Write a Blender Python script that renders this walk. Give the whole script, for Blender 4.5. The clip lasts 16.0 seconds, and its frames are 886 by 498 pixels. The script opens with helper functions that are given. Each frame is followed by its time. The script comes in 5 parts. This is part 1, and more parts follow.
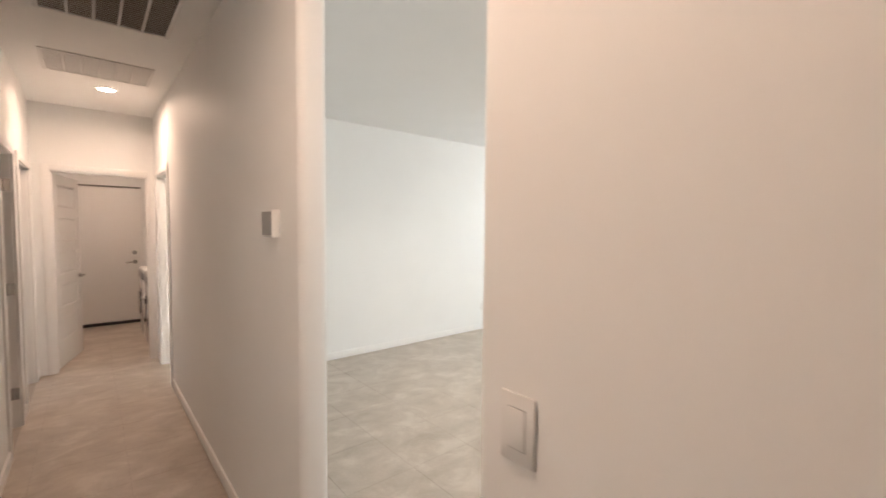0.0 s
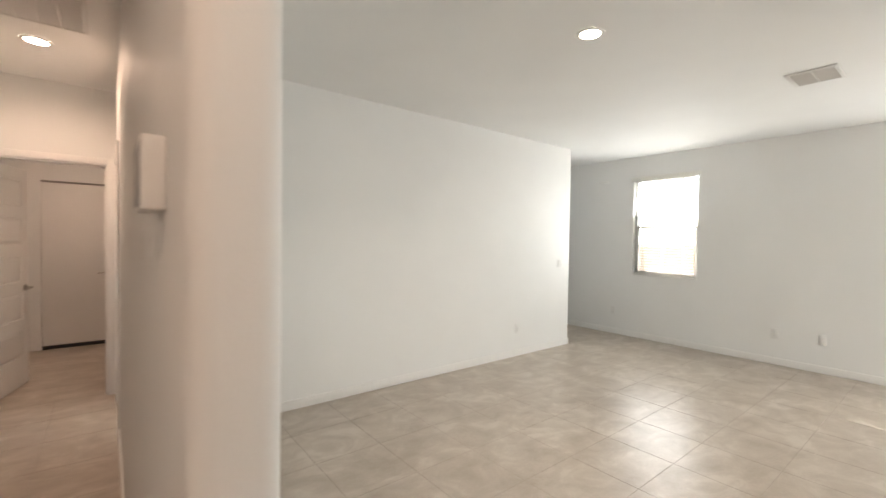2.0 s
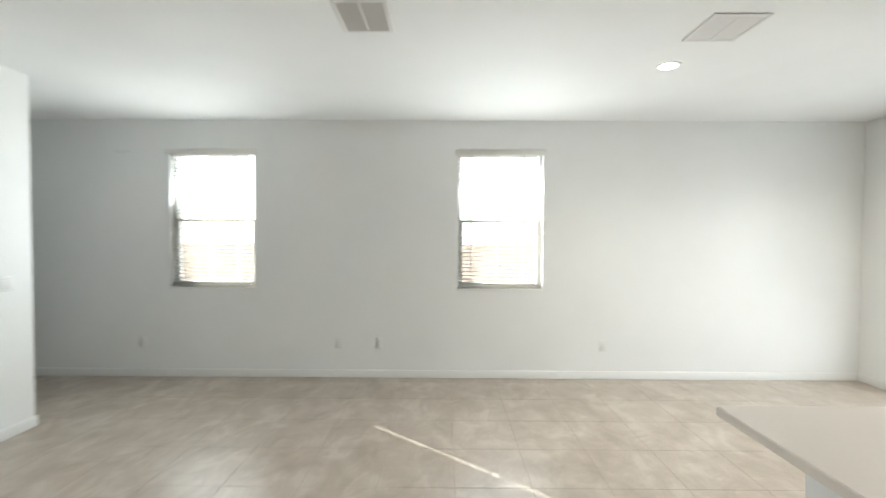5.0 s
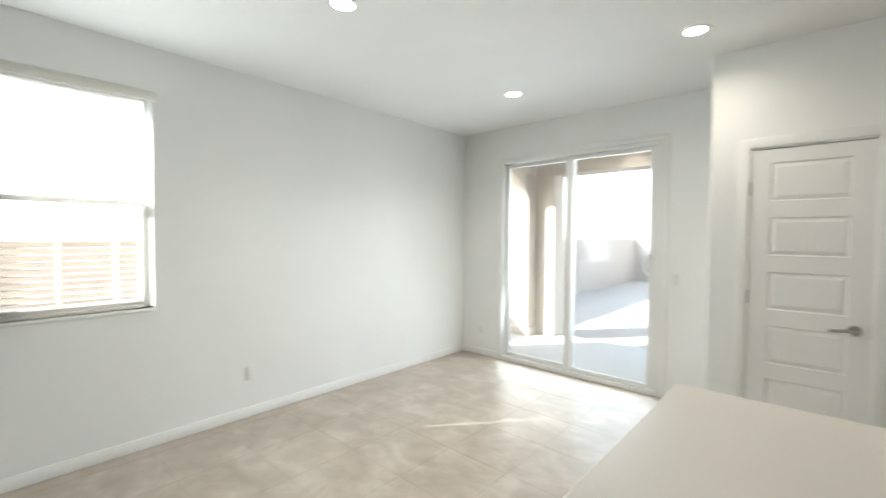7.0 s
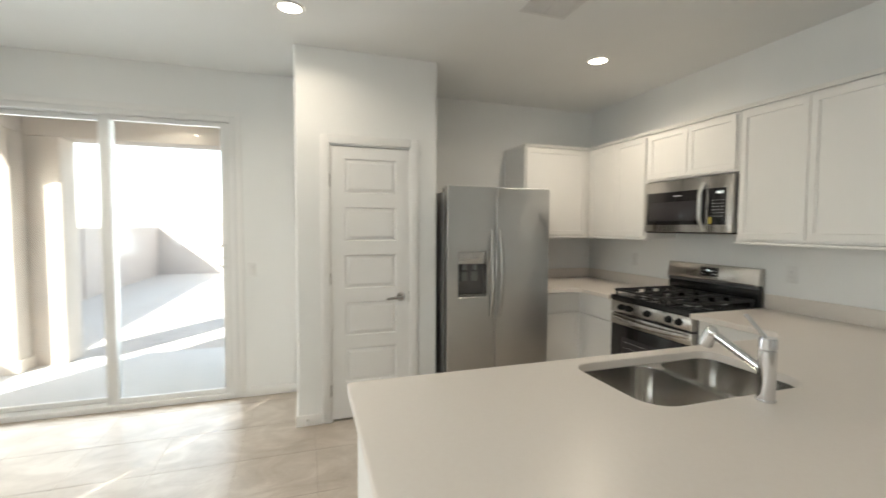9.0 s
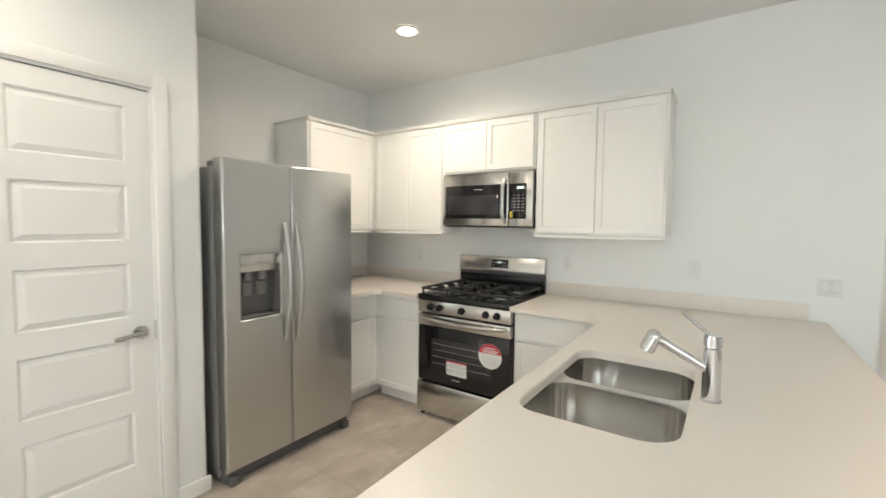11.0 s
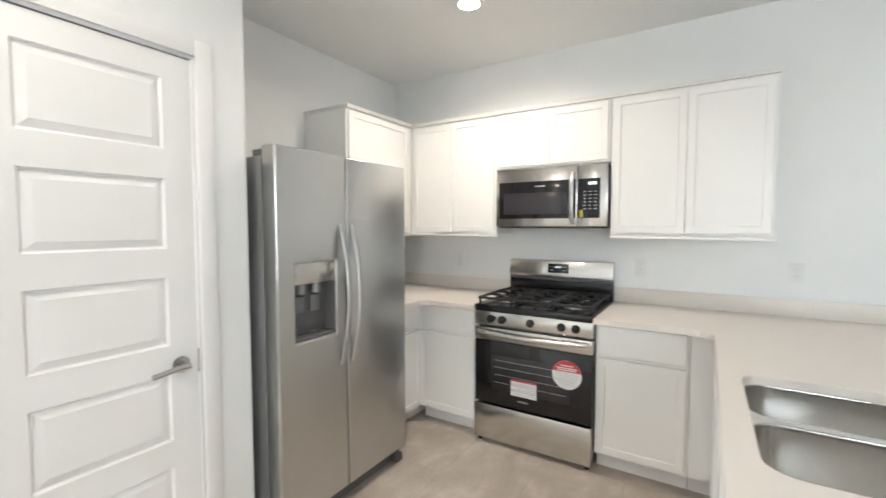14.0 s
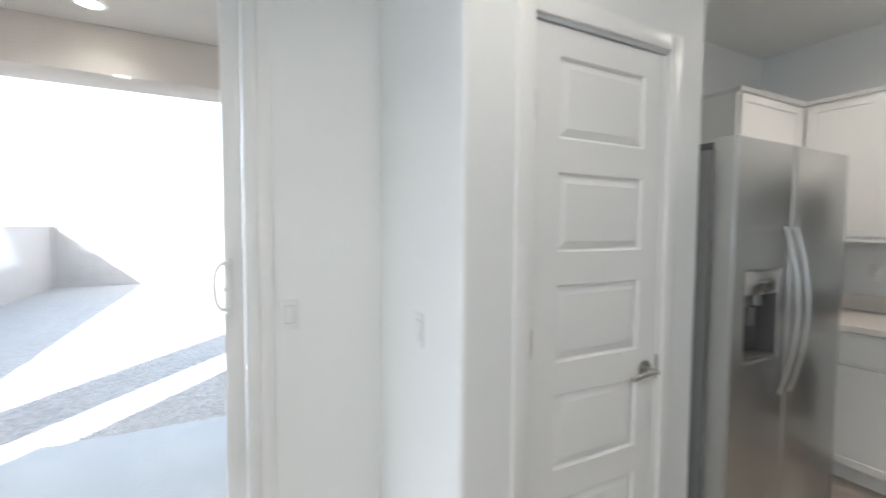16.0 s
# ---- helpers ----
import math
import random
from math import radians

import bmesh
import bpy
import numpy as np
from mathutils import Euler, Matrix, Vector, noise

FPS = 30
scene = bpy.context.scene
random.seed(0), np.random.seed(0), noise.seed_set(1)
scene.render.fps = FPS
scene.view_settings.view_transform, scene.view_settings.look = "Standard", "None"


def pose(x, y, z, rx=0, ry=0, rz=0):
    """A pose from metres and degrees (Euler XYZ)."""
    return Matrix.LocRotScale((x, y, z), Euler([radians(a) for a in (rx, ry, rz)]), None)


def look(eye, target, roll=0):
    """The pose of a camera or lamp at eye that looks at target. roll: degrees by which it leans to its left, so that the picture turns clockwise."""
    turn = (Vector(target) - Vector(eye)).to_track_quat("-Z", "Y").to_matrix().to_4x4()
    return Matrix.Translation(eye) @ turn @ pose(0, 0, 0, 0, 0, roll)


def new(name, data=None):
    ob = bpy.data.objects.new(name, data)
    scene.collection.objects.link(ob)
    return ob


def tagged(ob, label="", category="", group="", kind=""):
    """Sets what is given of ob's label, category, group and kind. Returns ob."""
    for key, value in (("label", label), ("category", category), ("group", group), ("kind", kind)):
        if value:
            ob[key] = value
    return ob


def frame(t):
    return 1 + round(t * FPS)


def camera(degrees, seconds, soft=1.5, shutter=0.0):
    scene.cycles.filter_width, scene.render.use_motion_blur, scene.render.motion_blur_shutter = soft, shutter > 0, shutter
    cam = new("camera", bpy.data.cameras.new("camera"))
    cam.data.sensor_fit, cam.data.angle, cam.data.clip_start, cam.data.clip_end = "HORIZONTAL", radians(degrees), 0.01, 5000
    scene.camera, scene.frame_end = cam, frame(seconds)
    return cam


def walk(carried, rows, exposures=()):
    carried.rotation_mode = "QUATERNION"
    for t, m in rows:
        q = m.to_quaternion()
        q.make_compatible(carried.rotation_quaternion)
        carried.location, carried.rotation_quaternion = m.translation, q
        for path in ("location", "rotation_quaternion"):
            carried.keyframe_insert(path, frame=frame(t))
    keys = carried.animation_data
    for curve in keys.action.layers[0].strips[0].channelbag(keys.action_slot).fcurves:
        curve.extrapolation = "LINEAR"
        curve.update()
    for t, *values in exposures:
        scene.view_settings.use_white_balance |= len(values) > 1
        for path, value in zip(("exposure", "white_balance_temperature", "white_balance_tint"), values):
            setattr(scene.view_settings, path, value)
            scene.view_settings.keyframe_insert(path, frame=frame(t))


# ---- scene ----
cam = camera(92.8, 16.0, shutter=0.5)
PATH = [
    (0, (0.335, 0.147, 1.539), (1.617, 1.678, 1.435), 0.5),
    (0.5, (0.43, 0.387, 1.487), (1.555, 2.039, 1.412), 0.5),
    (1, (0.53, 0.68, 1.475), (1.607, 2.365, 1.417), 0.6),
    (1.5, (0.694, 0.9, 1.466), (1.838, 2.54, 1.409), 0.8),
    (2, (0.84, 1.09, 1.456), (2.087, 2.653, 1.409), 0.8),
    (2.5, (1.018, 1.261, 1.478), (2.451, 2.655, 1.424), 0.7),
    (3, (1.281, 1.332, 1.502), (2.919, 2.477, 1.443), 0.2),
    (3.5, (1.571, 1.391, 1.503), (3.354, 2.295, 1.441), 0.2),
    (4, (1.892, 1.437, 1.523), (3.797, 2.044, 1.456), 0.2),
    (6.5, (3.586, 1.257, 1.445), (5.278, 0.192, 1.402), 0.3),
    (7, (3.732, 1.191, 1.474), (5.067, -0.296, 1.41), 0.4),
    (7.5, (3.935, 1.131, 1.467), (4.778, -0.682, 1.385), 0.2),
    (8, (4.025, 1.063, 1.47), (4.387, -0.902, 1.372), 0.4),
    (8.5, (4.165, 1.02, 1.447), (4.029, -0.973, 1.356), 0.5),
    (9, (4.266, 0.898, 1.466), (3.648, -1.001, 1.361), 0.3),
    (9.5, (4.33, 0.697, 1.465), (3.386, -1.064, 1.362), 0.3),
    (10, (4.405, 0.457, 1.452), (3.2, -1.136, 1.339), 0.4),
    (12.5, (4.357, -0.48, 1.462), (2.466, -1.12, 1.348), 0.6),
    (13, (4.36, -0.54, 1.468), (2.491, -1.242, 1.35), 0.4),
    (13.5, (4.36, -0.593, 1.458), (2.557, -1.45, 1.342), 0.3),
    (14, (4.366, -0.648, 1.437), (2.671, -1.705, 1.33), 0.0),
    (14.5, (4.402, -0.711, 1.446), (2.855, -1.973, 1.328), 0.1),
    (15, (4.525, -0.881, 1.438), (3.175, -2.351, 1.32), 0.2),
    (15.5, (4.749, -1.115, 1.446), (3.594, -2.745, 1.34), 0.4),
    (16, (4.91, -1.275, 1.432), (4.006, -3.057, 1.331), 0.4),
]
EXPOSURES = [
    (0, 3.25, 6500, 10), (1, 3.22, 6700, 12), (1.5, 3.03, 6800, 12), (2, 2.9, 6750, 10), (3, 2.78, 6620, 9), (4, 2.72, 6400, 7),
    (6.5, 2.55, 6150, 4), (7, 2.48, 6150, 4), (8.5, 2.45, 6350, 5), (9, 2.45, 6420, 5),
    (10, 2.7, 6400, 4), (12.5, 3.2, 6150, 6), (13.5, 3.2, 5980, 6), (14.5, 3.15, 5900, 8), (15, 3.12, 5840, 8),
    (15.5, 2.88, 5760, 7), (16, 2.38, 5720, 7),
]
walk(cam, [(t, look(eye, target, roll)) for t, eye, target, roll in PATH], EXPOSURES)


# ---- light ----
SUN_FROM = Vector((0.616, 0.786, 0.52)).normalized()
world = bpy.data.worlds.new("sky")
scene.world = world
world.use_nodes = True
wn, wl = world.node_tree.nodes, world.node_tree.links
sky = wn.new("ShaderNodeTexSky")
sky.sky_type = "NISHITA"
sky.sun_disc = False
sky.sun_elevation = math.asin(SUN_FROM.z)
sky.sun_rotation = math.atan2(SUN_FROM.x, SUN_FROM.y)
wn["Background"].inputs["Strength"].default_value = 0.15
haze = wn.new("ShaderNodeHueSaturation")
haze.inputs["Saturation"].default_value, haze.inputs["Value"].default_value = 0.45, 1.1
wl.new(sky.outputs[0], haze.inputs["Color"])
wl.new(haze.outputs[0], wn["Background"].inputs["Color"])
sun = new("sun", bpy.data.lights.new("sun", "SUN"))
sun.data.energy, sun.data.angle, sun.data.color = 5.0, radians(0.45), (1.0, 0.95, 0.88)
sun.matrix_world = look(SUN_FROM * 30, (0, 0, 0))

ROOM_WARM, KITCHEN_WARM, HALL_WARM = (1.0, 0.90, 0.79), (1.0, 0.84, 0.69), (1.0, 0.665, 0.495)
DOWNLIGHT_POWER = 1.8
WINDOW_POWER = 3.9
SLIDER_POWER = 7.0

# ---- materials ----


def material(name, base, rough=0.5, metal=0.0, spec=0.5):
    m = bpy.data.materials.new(name)
    m.use_nodes = True
    b = m.node_tree.nodes["Principled BSDF"]
    b.inputs["Base Color"].default_value = (*base, 1)
    b.inputs["Roughness"].default_value = rough
    b.inputs["Metallic"].default_value = metal
    b.inputs["Specular IOR Level"].default_value = spec
    return m


def node(m, kind, **settings):
    n = m.node_tree.nodes.new(kind)
    for key, value in settings.items():
        n.inputs[key.replace("_", " ")].default_value = value
    return n


def link(m, a, b):
    m.node_tree.links.new(a, b)


def bsdf(m):
    return m.node_tree.nodes["Principled BSDF"]


def coords(m, stretch=(1, 1, 1), shuffle=False):
    tc = node(m, "ShaderNodeTexCoord")
    mp = node(m, "ShaderNodeMapping")
    mp.inputs["Scale"].default_value = stretch
    link(m, tc.outputs["Object"], mp.inputs["Vector"])
    if shuffle:
        info = node(m, "ShaderNodeObjectInfo")
        mul = node(m, "ShaderNodeVectorMath")
        mul.operation = "SCALE"
        mul.inputs[0].default_value = (37.0, 71.0, 13.0)
        link(m, info.outputs["Random"], mul.inputs["Scale"])
        link(m, mul.outputs["Vector"], mp.inputs["Location"])
    return mp.outputs["Vector"]


def noise_tex(m, vec, scale, detail=4, rough=0.55, distort=0.0):
    n = node(m, "ShaderNodeTexNoise", Scale=scale, Detail=detail, Roughness=rough, Distortion=distort)
    link(m, vec, n.inputs["Vector"])
    return n.outputs["Fac"]


def ramp(m, fac, stops):
    r = node(m, "ShaderNodeValToRGB")
    els = r.color_ramp.elements
    while len(els) < len(stops):
        els.new(0.5)
    for e, (p, c) in zip(els, stops):
        e.position, e.color = p, (*c, 1)
    link(m, fac, r.inputs["Fac"])
    return r.outputs["Color"]


def bump(m, height, strength, distance):
    b = node(m, "ShaderNodeBump", Strength=strength, Distance=distance)
    link(m, height, b.inputs["Height"])
    link(m, b.outputs["Normal"], bsdf(m).inputs["Normal"])


def spread(m, fac, lo, hi, socket="Roughness"):
    r = node(m, "ShaderNodeMapRange")
    r.inputs["To Min"].default_value, r.inputs["To Max"].default_value = lo, hi
    link(m, fac, r.inputs["Value"])
    link(m, r.outputs["Result"], bsdf(m).inputs[socket])


def painted(name, base, rough, grain, depth):
    """Paint with a fine texture and a faint large-scale unevenness."""
    m = material(name, base, rough)
    v = coords(m)
    lo = tuple(c * 0.965 for c in base)
    link(m, ramp(m, noise_tex(m, v, 1.3, 3), [(0.3, lo), (0.7, base)]), bsdf(m).inputs["Base Color"])
    spread(m, noise_tex(m, v, 9, 3), rough - 0.06, rough + 0.06)
    if depth:
        bump(m, noise_tex(m, v, grain, 3), 0.35, depth)
    return m


WALL = painted("wall_paint", (0.845, 0.85, 0.84), 0.55, 170, 0.0005)
CEILING = painted("ceiling_paint", (0.845, 0.85, 0.84), 0.7, 140, 0.0006)
TRIM = painted("trim_paint", (0.85, 0.845, 0.83), 0.36, 240, 0.0003)
CABINET = painted("cabinet_paint", (0.86, 0.845, 0.815), 0.34, 260, 0.0002)
VINYL = painted("white_vinyl", (0.82, 0.82, 0.81), 0.35, 300, 0.0001)
PLASTIC = painted("white_plastic", (0.80, 0.80, 0.785), 0.36, 300, 0)
SLAT = painted("blind_slat", (0.84, 0.84, 0.82), 0.4, 200, 0.0002)
# thin slats let some daylight through
sn = SLAT.node_tree.nodes
thin, blend_in = sn.new("ShaderNodeBsdfTranslucent"), sn.new("ShaderNodeMixShader")
thin.inputs["Color"].default_value = (0.86, 0.84, 0.80, 1)
blend_in.inputs[0].default_value = 0.6
link(SLAT, bsdf(SLAT).outputs[0], blend_in.inputs[1])
link(SLAT, thin.outputs[0], blend_in.inputs[2])
link(SLAT, blend_in.outputs[0], sn["Material Output"].inputs["Surface"])
APPLIANCE = painted("white_enamel", (0.82, 0.82, 0.82), 0.2, 300, 0)

TILE = material("stone_tile", (0.4, 0.36, 0.3), 0.3, 0.0, 0.38)
v = node(TILE, "ShaderNodeNewGeometry").outputs["Position"]
lean = node(TILE, "ShaderNodeMapping")
lean.inputs["Rotation"].default_value = (0, 0, 0.75)
lean.inputs["Scale"].default_value = (1.0, 1.5, 1.0)
link(TILE, v, lean.inputs["Vector"])
cloud = noise_tex(TILE, v, 3.4, 5, 0.55, 0.4)
streak = noise_tex(TILE, lean.outputs["Vector"], 3.0, 5, 0.55, 1.3)
both = node(TILE, "ShaderNodeMath")
both.operation = "ADD"
link(TILE, cloud, both.inputs[0])
link(TILE, streak, both.inputs[1])
half = node(TILE, "ShaderNodeMath")
half.operation = "MULTIPLY"
half.inputs[1].default_value = 0.5
link(TILE, both.outputs[0], half.inputs[0])
c1 = ramp(TILE, half.outputs[0], [(0.36, (0.37, 0.316, 0.262)), (0.46, (0.418, 0.364, 0.308)), (0.53, (0.456, 0.402, 0.344)), (0.61, (0.525, 0.472, 0.412))])
n2 = noise_tex(TILE, v, 60, 4, 0.6)
mixn = node(TILE, "ShaderNodeMixRGB", Fac=0.10)
mixn.blend_type = "OVERLAY"
link(TILE, c1, mixn.inputs["Color1"])
link(TILE, n2, mixn.inputs["Color2"])
link(TILE, mixn.outputs["Color"], bsdf(TILE).inputs["Base Color"])
spread(TILE, streak, 0.285, 0.36)
bump(TILE, streak, 0.06, 0.002)

GROUT = painted("grout", (0.40, 0.352, 0.30), 0.9, 400, 0.001)

QUARTZ = material("quartz", (0.72, 0.66, 0.58), 0.26)
v = coords(QUARTZ)
qn = noise_tex(QUARTZ, v, 60, 3, 0.5)
link(QUARTZ, ramp(QUARTZ, qn, [(0.30, (0.755, 0.70, 0.642)), (0.5, (0.762, 0.708, 0.65)), (0.70, (0.768, 0.716, 0.66))]), bsdf(QUARTZ).inputs["Base Color"])
spread(QUARTZ, noise_tex(QUARTZ, v, 6, 3), 0.285, 0.34)


def brushed(name, base, rough, stretch, relief=0.05, vary=0.055):
    m = material(name, base, rough, 1.0)
    v = coords(m, stretch)
    fine = noise_tex(m, v, 30, 3)
    spread(m, fine, rough - vary, rough + vary)
    soft = noise_tex(m, coords(m), 2.2, 3)
    link(m, ramp(m, soft, [(0.3, tuple(c * 0.93 for c in base)), (0.7, base)]), bsdf(m).inputs["Base Color"])
    bump(m, fine, relief, 0.001)
    return m


STEEL = brushed("brushed_steel", (0.59, 0.59, 0.58), 0.31, (1, 1, 40), 0.02, 0.025)
STEEL_H = brushed("brushed_steel_level", (0.62, 0.60, 0.57), 0.195, (40, 1, 40), 0.012)
SINKSTEEL = brushed("sink_steel", (0.74, 0.725, 0.70), 0.17, (1, 1, 60), 0.004)
NICKEL = brushed("satin_nickel", (0.55, 0.54, 0.52), 0.26, (20, 20, 20))
CHROME = material("chrome", (0.72, 0.72, 0.73), 0.08, 1.0)
spread(CHROME, noise_tex(CHROME, coords(CHROME), 14, 3), 0.05, 0.13)
GREYBODY = painted("grey_enamel", (0.10, 0.10, 0.105), 0.42, 300, 0.0003)
FRIDGESIDE = painted("grey_cabinet", (0.23, 0.23, 0.228), 0.38, 260, 0.0005)
BLACK = painted("black_enamel", (0.012, 0.012, 0.013), 0.2, 300, 0)
IRON = painted("cast_iron", (0.018, 0.018, 0.019), 0.6, 220, 0.0012)
RUBBER = painted("black_rubber", (0.02, 0.02, 0.02), 0.7, 200, 0.0005)
BLACKGLASS = material("black_glass", (0.012, 0.011, 0.012), 0.06)
spread(BLACKGLASS, noise_tex(BLACKGLASS, coords(BLACKGLASS), 5, 3), 0.05, 0.1)
SMOKED = material("smoked_window", (0.035, 0.032, 0.036), 0.08)
spread(SMOKED, noise_tex(SMOKED, coords(SMOKED), 60, 2), 0.07, 0.13)
PADDLE = painted("grey_gloss_plastic", (0.20, 0.196, 0.19), 0.15, 200, 0)
DISPENSER = painted("dark_plastic", (0.13, 0.127, 0.123), 0.2, 200, 0.0002)
PAPER = painted("white_paper", (0.80, 0.80, 0.79), 0.7, 80, 0)
RED = painted("red_print", (0.52, 0.055, 0.075), 0.6, 80, 0)
YELLOW = painted("yellow_label", (0.62, 0.48, 0.08), 0.6, 80, 0)
GREYINK = painted("grey_ink", (0.36, 0.36, 0.36), 0.7, 80, 0)
LIGHTINK = painted("pale_print", (0.55, 0.55, 0.56), 0.5, 80, 0)
# dark tone painted as the shade inside vents and a door gap
RECESS_SHADE = painted("recess_shade", (0.26, 0.25, 0.24), 0.8, 80, 0)
FILTER = painted("tan_filter", (0.33, 0.28, 0.23), 0.8, 80, 0)
VENTMETAL = painted("vent_enamel", (0.74, 0.735, 0.72), 0.4, 200, 0)

GLASS = bpy.data.materials.new("clear_glass")
GLASS.use_nodes = True
gn = GLASS.node_tree.nodes
gn.remove(gn["Principled BSDF"])
gt, gg, gm, gf = (gn.new(k) for k in ("ShaderNodeBsdfTransparent", "ShaderNodeBsdfGlossy", "ShaderNodeMixShader", "ShaderNodeFresnel"))
gt.inputs["Color"].default_value = (0.93, 0.95, 0.95, 1)
gg.inputs["Roughness"].default_value = 0.02
gf.inputs["IOR"].default_value = 1.5
GLASS.node_tree.links.new(gf.outputs[0], gm.inputs[0])
GLASS.node_tree.links.new(gt.outputs[0], gm.inputs[1])
GLASS.node_tree.links.new(gg.outputs[0], gm.inputs[2])
GLASS.node_tree.links.new(gm.outputs[0], gn["Material Output"].inputs["Surface"])


def glowing(name, colour, strength):
    m = material(name, (0.9, 0.88, 0.84), 0.4)
    bsdf(m).inputs["Emission Color"].default_value = (*colour, 1)
    bsdf(m).inputs["Emission Strength"].default_value = strength
    return m


LAMP = glowing("lamp_lens", (1.0, 0.86, 0.68), 6.0)
DIGITS = glowing("lit_digits", (0.75, 0.95, 1.0), 0.12)

STUCCO = material("stucco", (0.52, 0.43, 0.36), 0.9)
v = coords(STUCCO)
link(STUCCO, ramp(STUCCO, noise_tex(STUCCO, v, 2.5, 5), [(0.3, (0.50, 0.44, 0.385)), (0.7, (0.60, 0.53, 0.465))]), bsdf(STUCCO).inputs["Base Color"])
bump(STUCCO, noise_tex(STUCCO, v, 70, 4), 0.6, 0.006)
BLOCK = material("fence_block", (0.5, 0.4, 0.34), 0.92)
v = coords(BLOCK, (1, 1, 1), True)
link(BLOCK, ramp(BLOCK, noise_tex(BLOCK, v, 6, 6), [(0.3, (0.42, 0.37, 0.335)), (0.7, (0.49, 0.435, 0.395))]), bsdf(BLOCK).inputs["Base Color"])
bump(BLOCK, noise_tex(BLOCK, v, 55, 4), 0.7, 0.006)
CONCRETE = material("concrete", (0.5, 0.49, 0.47), 0.85)
v = coords(CONCRETE)
link(CONCRETE, ramp(CONCRETE, noise_tex(CONCRETE, v, 3, 6), [(0.3, (0.50, 0.49, 0.475)), (0.7, (0.58, 0.565, 0.545))]), bsdf(CONCRETE).inputs["Base Color"])
bump(CONCRETE, noise_tex(CONCRETE, v, 120, 4), 0.4, 0.003)
GRAVEL = material("gravel", (0.42, 0.37, 0.33), 0.95)
v = coords(GRAVEL)
gv = node(GRAVEL, "ShaderNodeTexVoronoi", Scale=34.0)
link(GRAVEL, v, gv.inputs["Vector"])
link(GRAVEL, ramp(GRAVEL, gv.outputs["Color"], [(0.1, (0.46, 0.42, 0.38)), (0.6, (0.62, 0.57, 0.52)), (1.0, (0.74, 0.69, 0.63))]), bsdf(GRAVEL).inputs["Base Color"])
bump(GRAVEL, gv.outputs["Distance"], 1.0, 0.03)
ROOF = painted("roof_tile", (0.34, 0.25, 0.20), 0.85, 20, 0.01)

# ---- helpers ----
BASE = {}


def thing(name, base, label="", category="", group="", kind=""):
    ob = new(name)
    ob.empty_display_size = 0.1
    ob.location = base
    BASE[ob.name] = Vector(base)
    return tagged(ob, label, category, group, kind)


def part(name, bm, mat, parent=None, label="", smooth=True):
    """Link a bmesh, made in world places, as one mesh under a thing or a part."""
    base = Vector((0, 0, 0))
    if parent is not None:
        root = parent
        while root.parent is not None:
            root = root.parent
        base = BASE.get(root.name, base)
        bmesh.ops.translate(bm, verts=bm.verts, vec=-base)
    bmesh.ops.recalc_face_normals(bm, faces=bm.faces)
    me = bpy.data.meshes.new(name)
    bm.to_mesh(me)
    bm.free()
    me.materials.append(mat)
    if smooth:
        me.shade_smooth()
        for face in me.polygons:
            if face.area > 0.06:
                face.use_smooth = False
        me.set_sharp_from_angle(angle=radians(35))
    ob = new(name, me)
    if parent is not None:
        ob.parent = parent
    if label:
        tagged(ob, label)
    return ob


def box(x0, x1, y0, y1, z0, z1, bevel=0.0, seg=2, bm=None, only=None):
    """A box between two corners, added to bm if given; only='z' rounds just the upright edges, 'x', 'y' likewise."""
    own = bmesh.new()
    bmesh.ops.create_cube(own, size=1)
    for vtx in own.verts:
        vtx.co = Vector(((x0 + x1) / 2 + vtx.co.x * (x1 - x0), (y0 + y1) / 2 + vtx.co.y * (y1 - y0), (z0 + z1) / 2 + vtx.co.z * (z1 - z0)))
    if bevel:
        edges = own.edges[:]
        if only:
            axis = "xyz".index(only)
            edges = [e for e in edges if abs((e.verts[0].co - e.verts[1].co).normalized()[axis]) > 0.9]
        bmesh.ops.bevel(own, geom=edges, offset=bevel, segments=seg, affect="EDGES", profile=0.5)
    return merged(bm, own)


def merged(bm, own):
    if bm is None:
        return own
    tmp = bpy.data.meshes.new("tmp")
    own.to_mesh(tmp)
    own.free()
    bm.from_mesh(tmp)
    bpy.data.meshes.remove(tmp)
    return bm


def rod(a, b, r, seg=20, bm=None, r2=None, bevel=0.0):
    """A round bar from a to b."""
    a, b = Vector(a), Vector(b)
    own = bmesh.new()
    bmesh.ops.create_cone(own, cap_ends=True, segments=seg, radius1=r, radius2=r if r2 is None else r2, depth=(b - a).length)
    if bevel:
        ring = [e for e in own.edges if any(len(f.verts) > 4 for f in e.link_faces)]
        bmesh.ops.bevel(own, geom=ring, offset=bevel, segments=2, affect="EDGES")
    m = Matrix.Translation((a + b) / 2) @ (b - a).to_track_quat("Z", "Y").to_matrix().to_4x4()
    bmesh.ops.transform(own, matrix=m, verts=own.verts)
    return merged(bm, own)


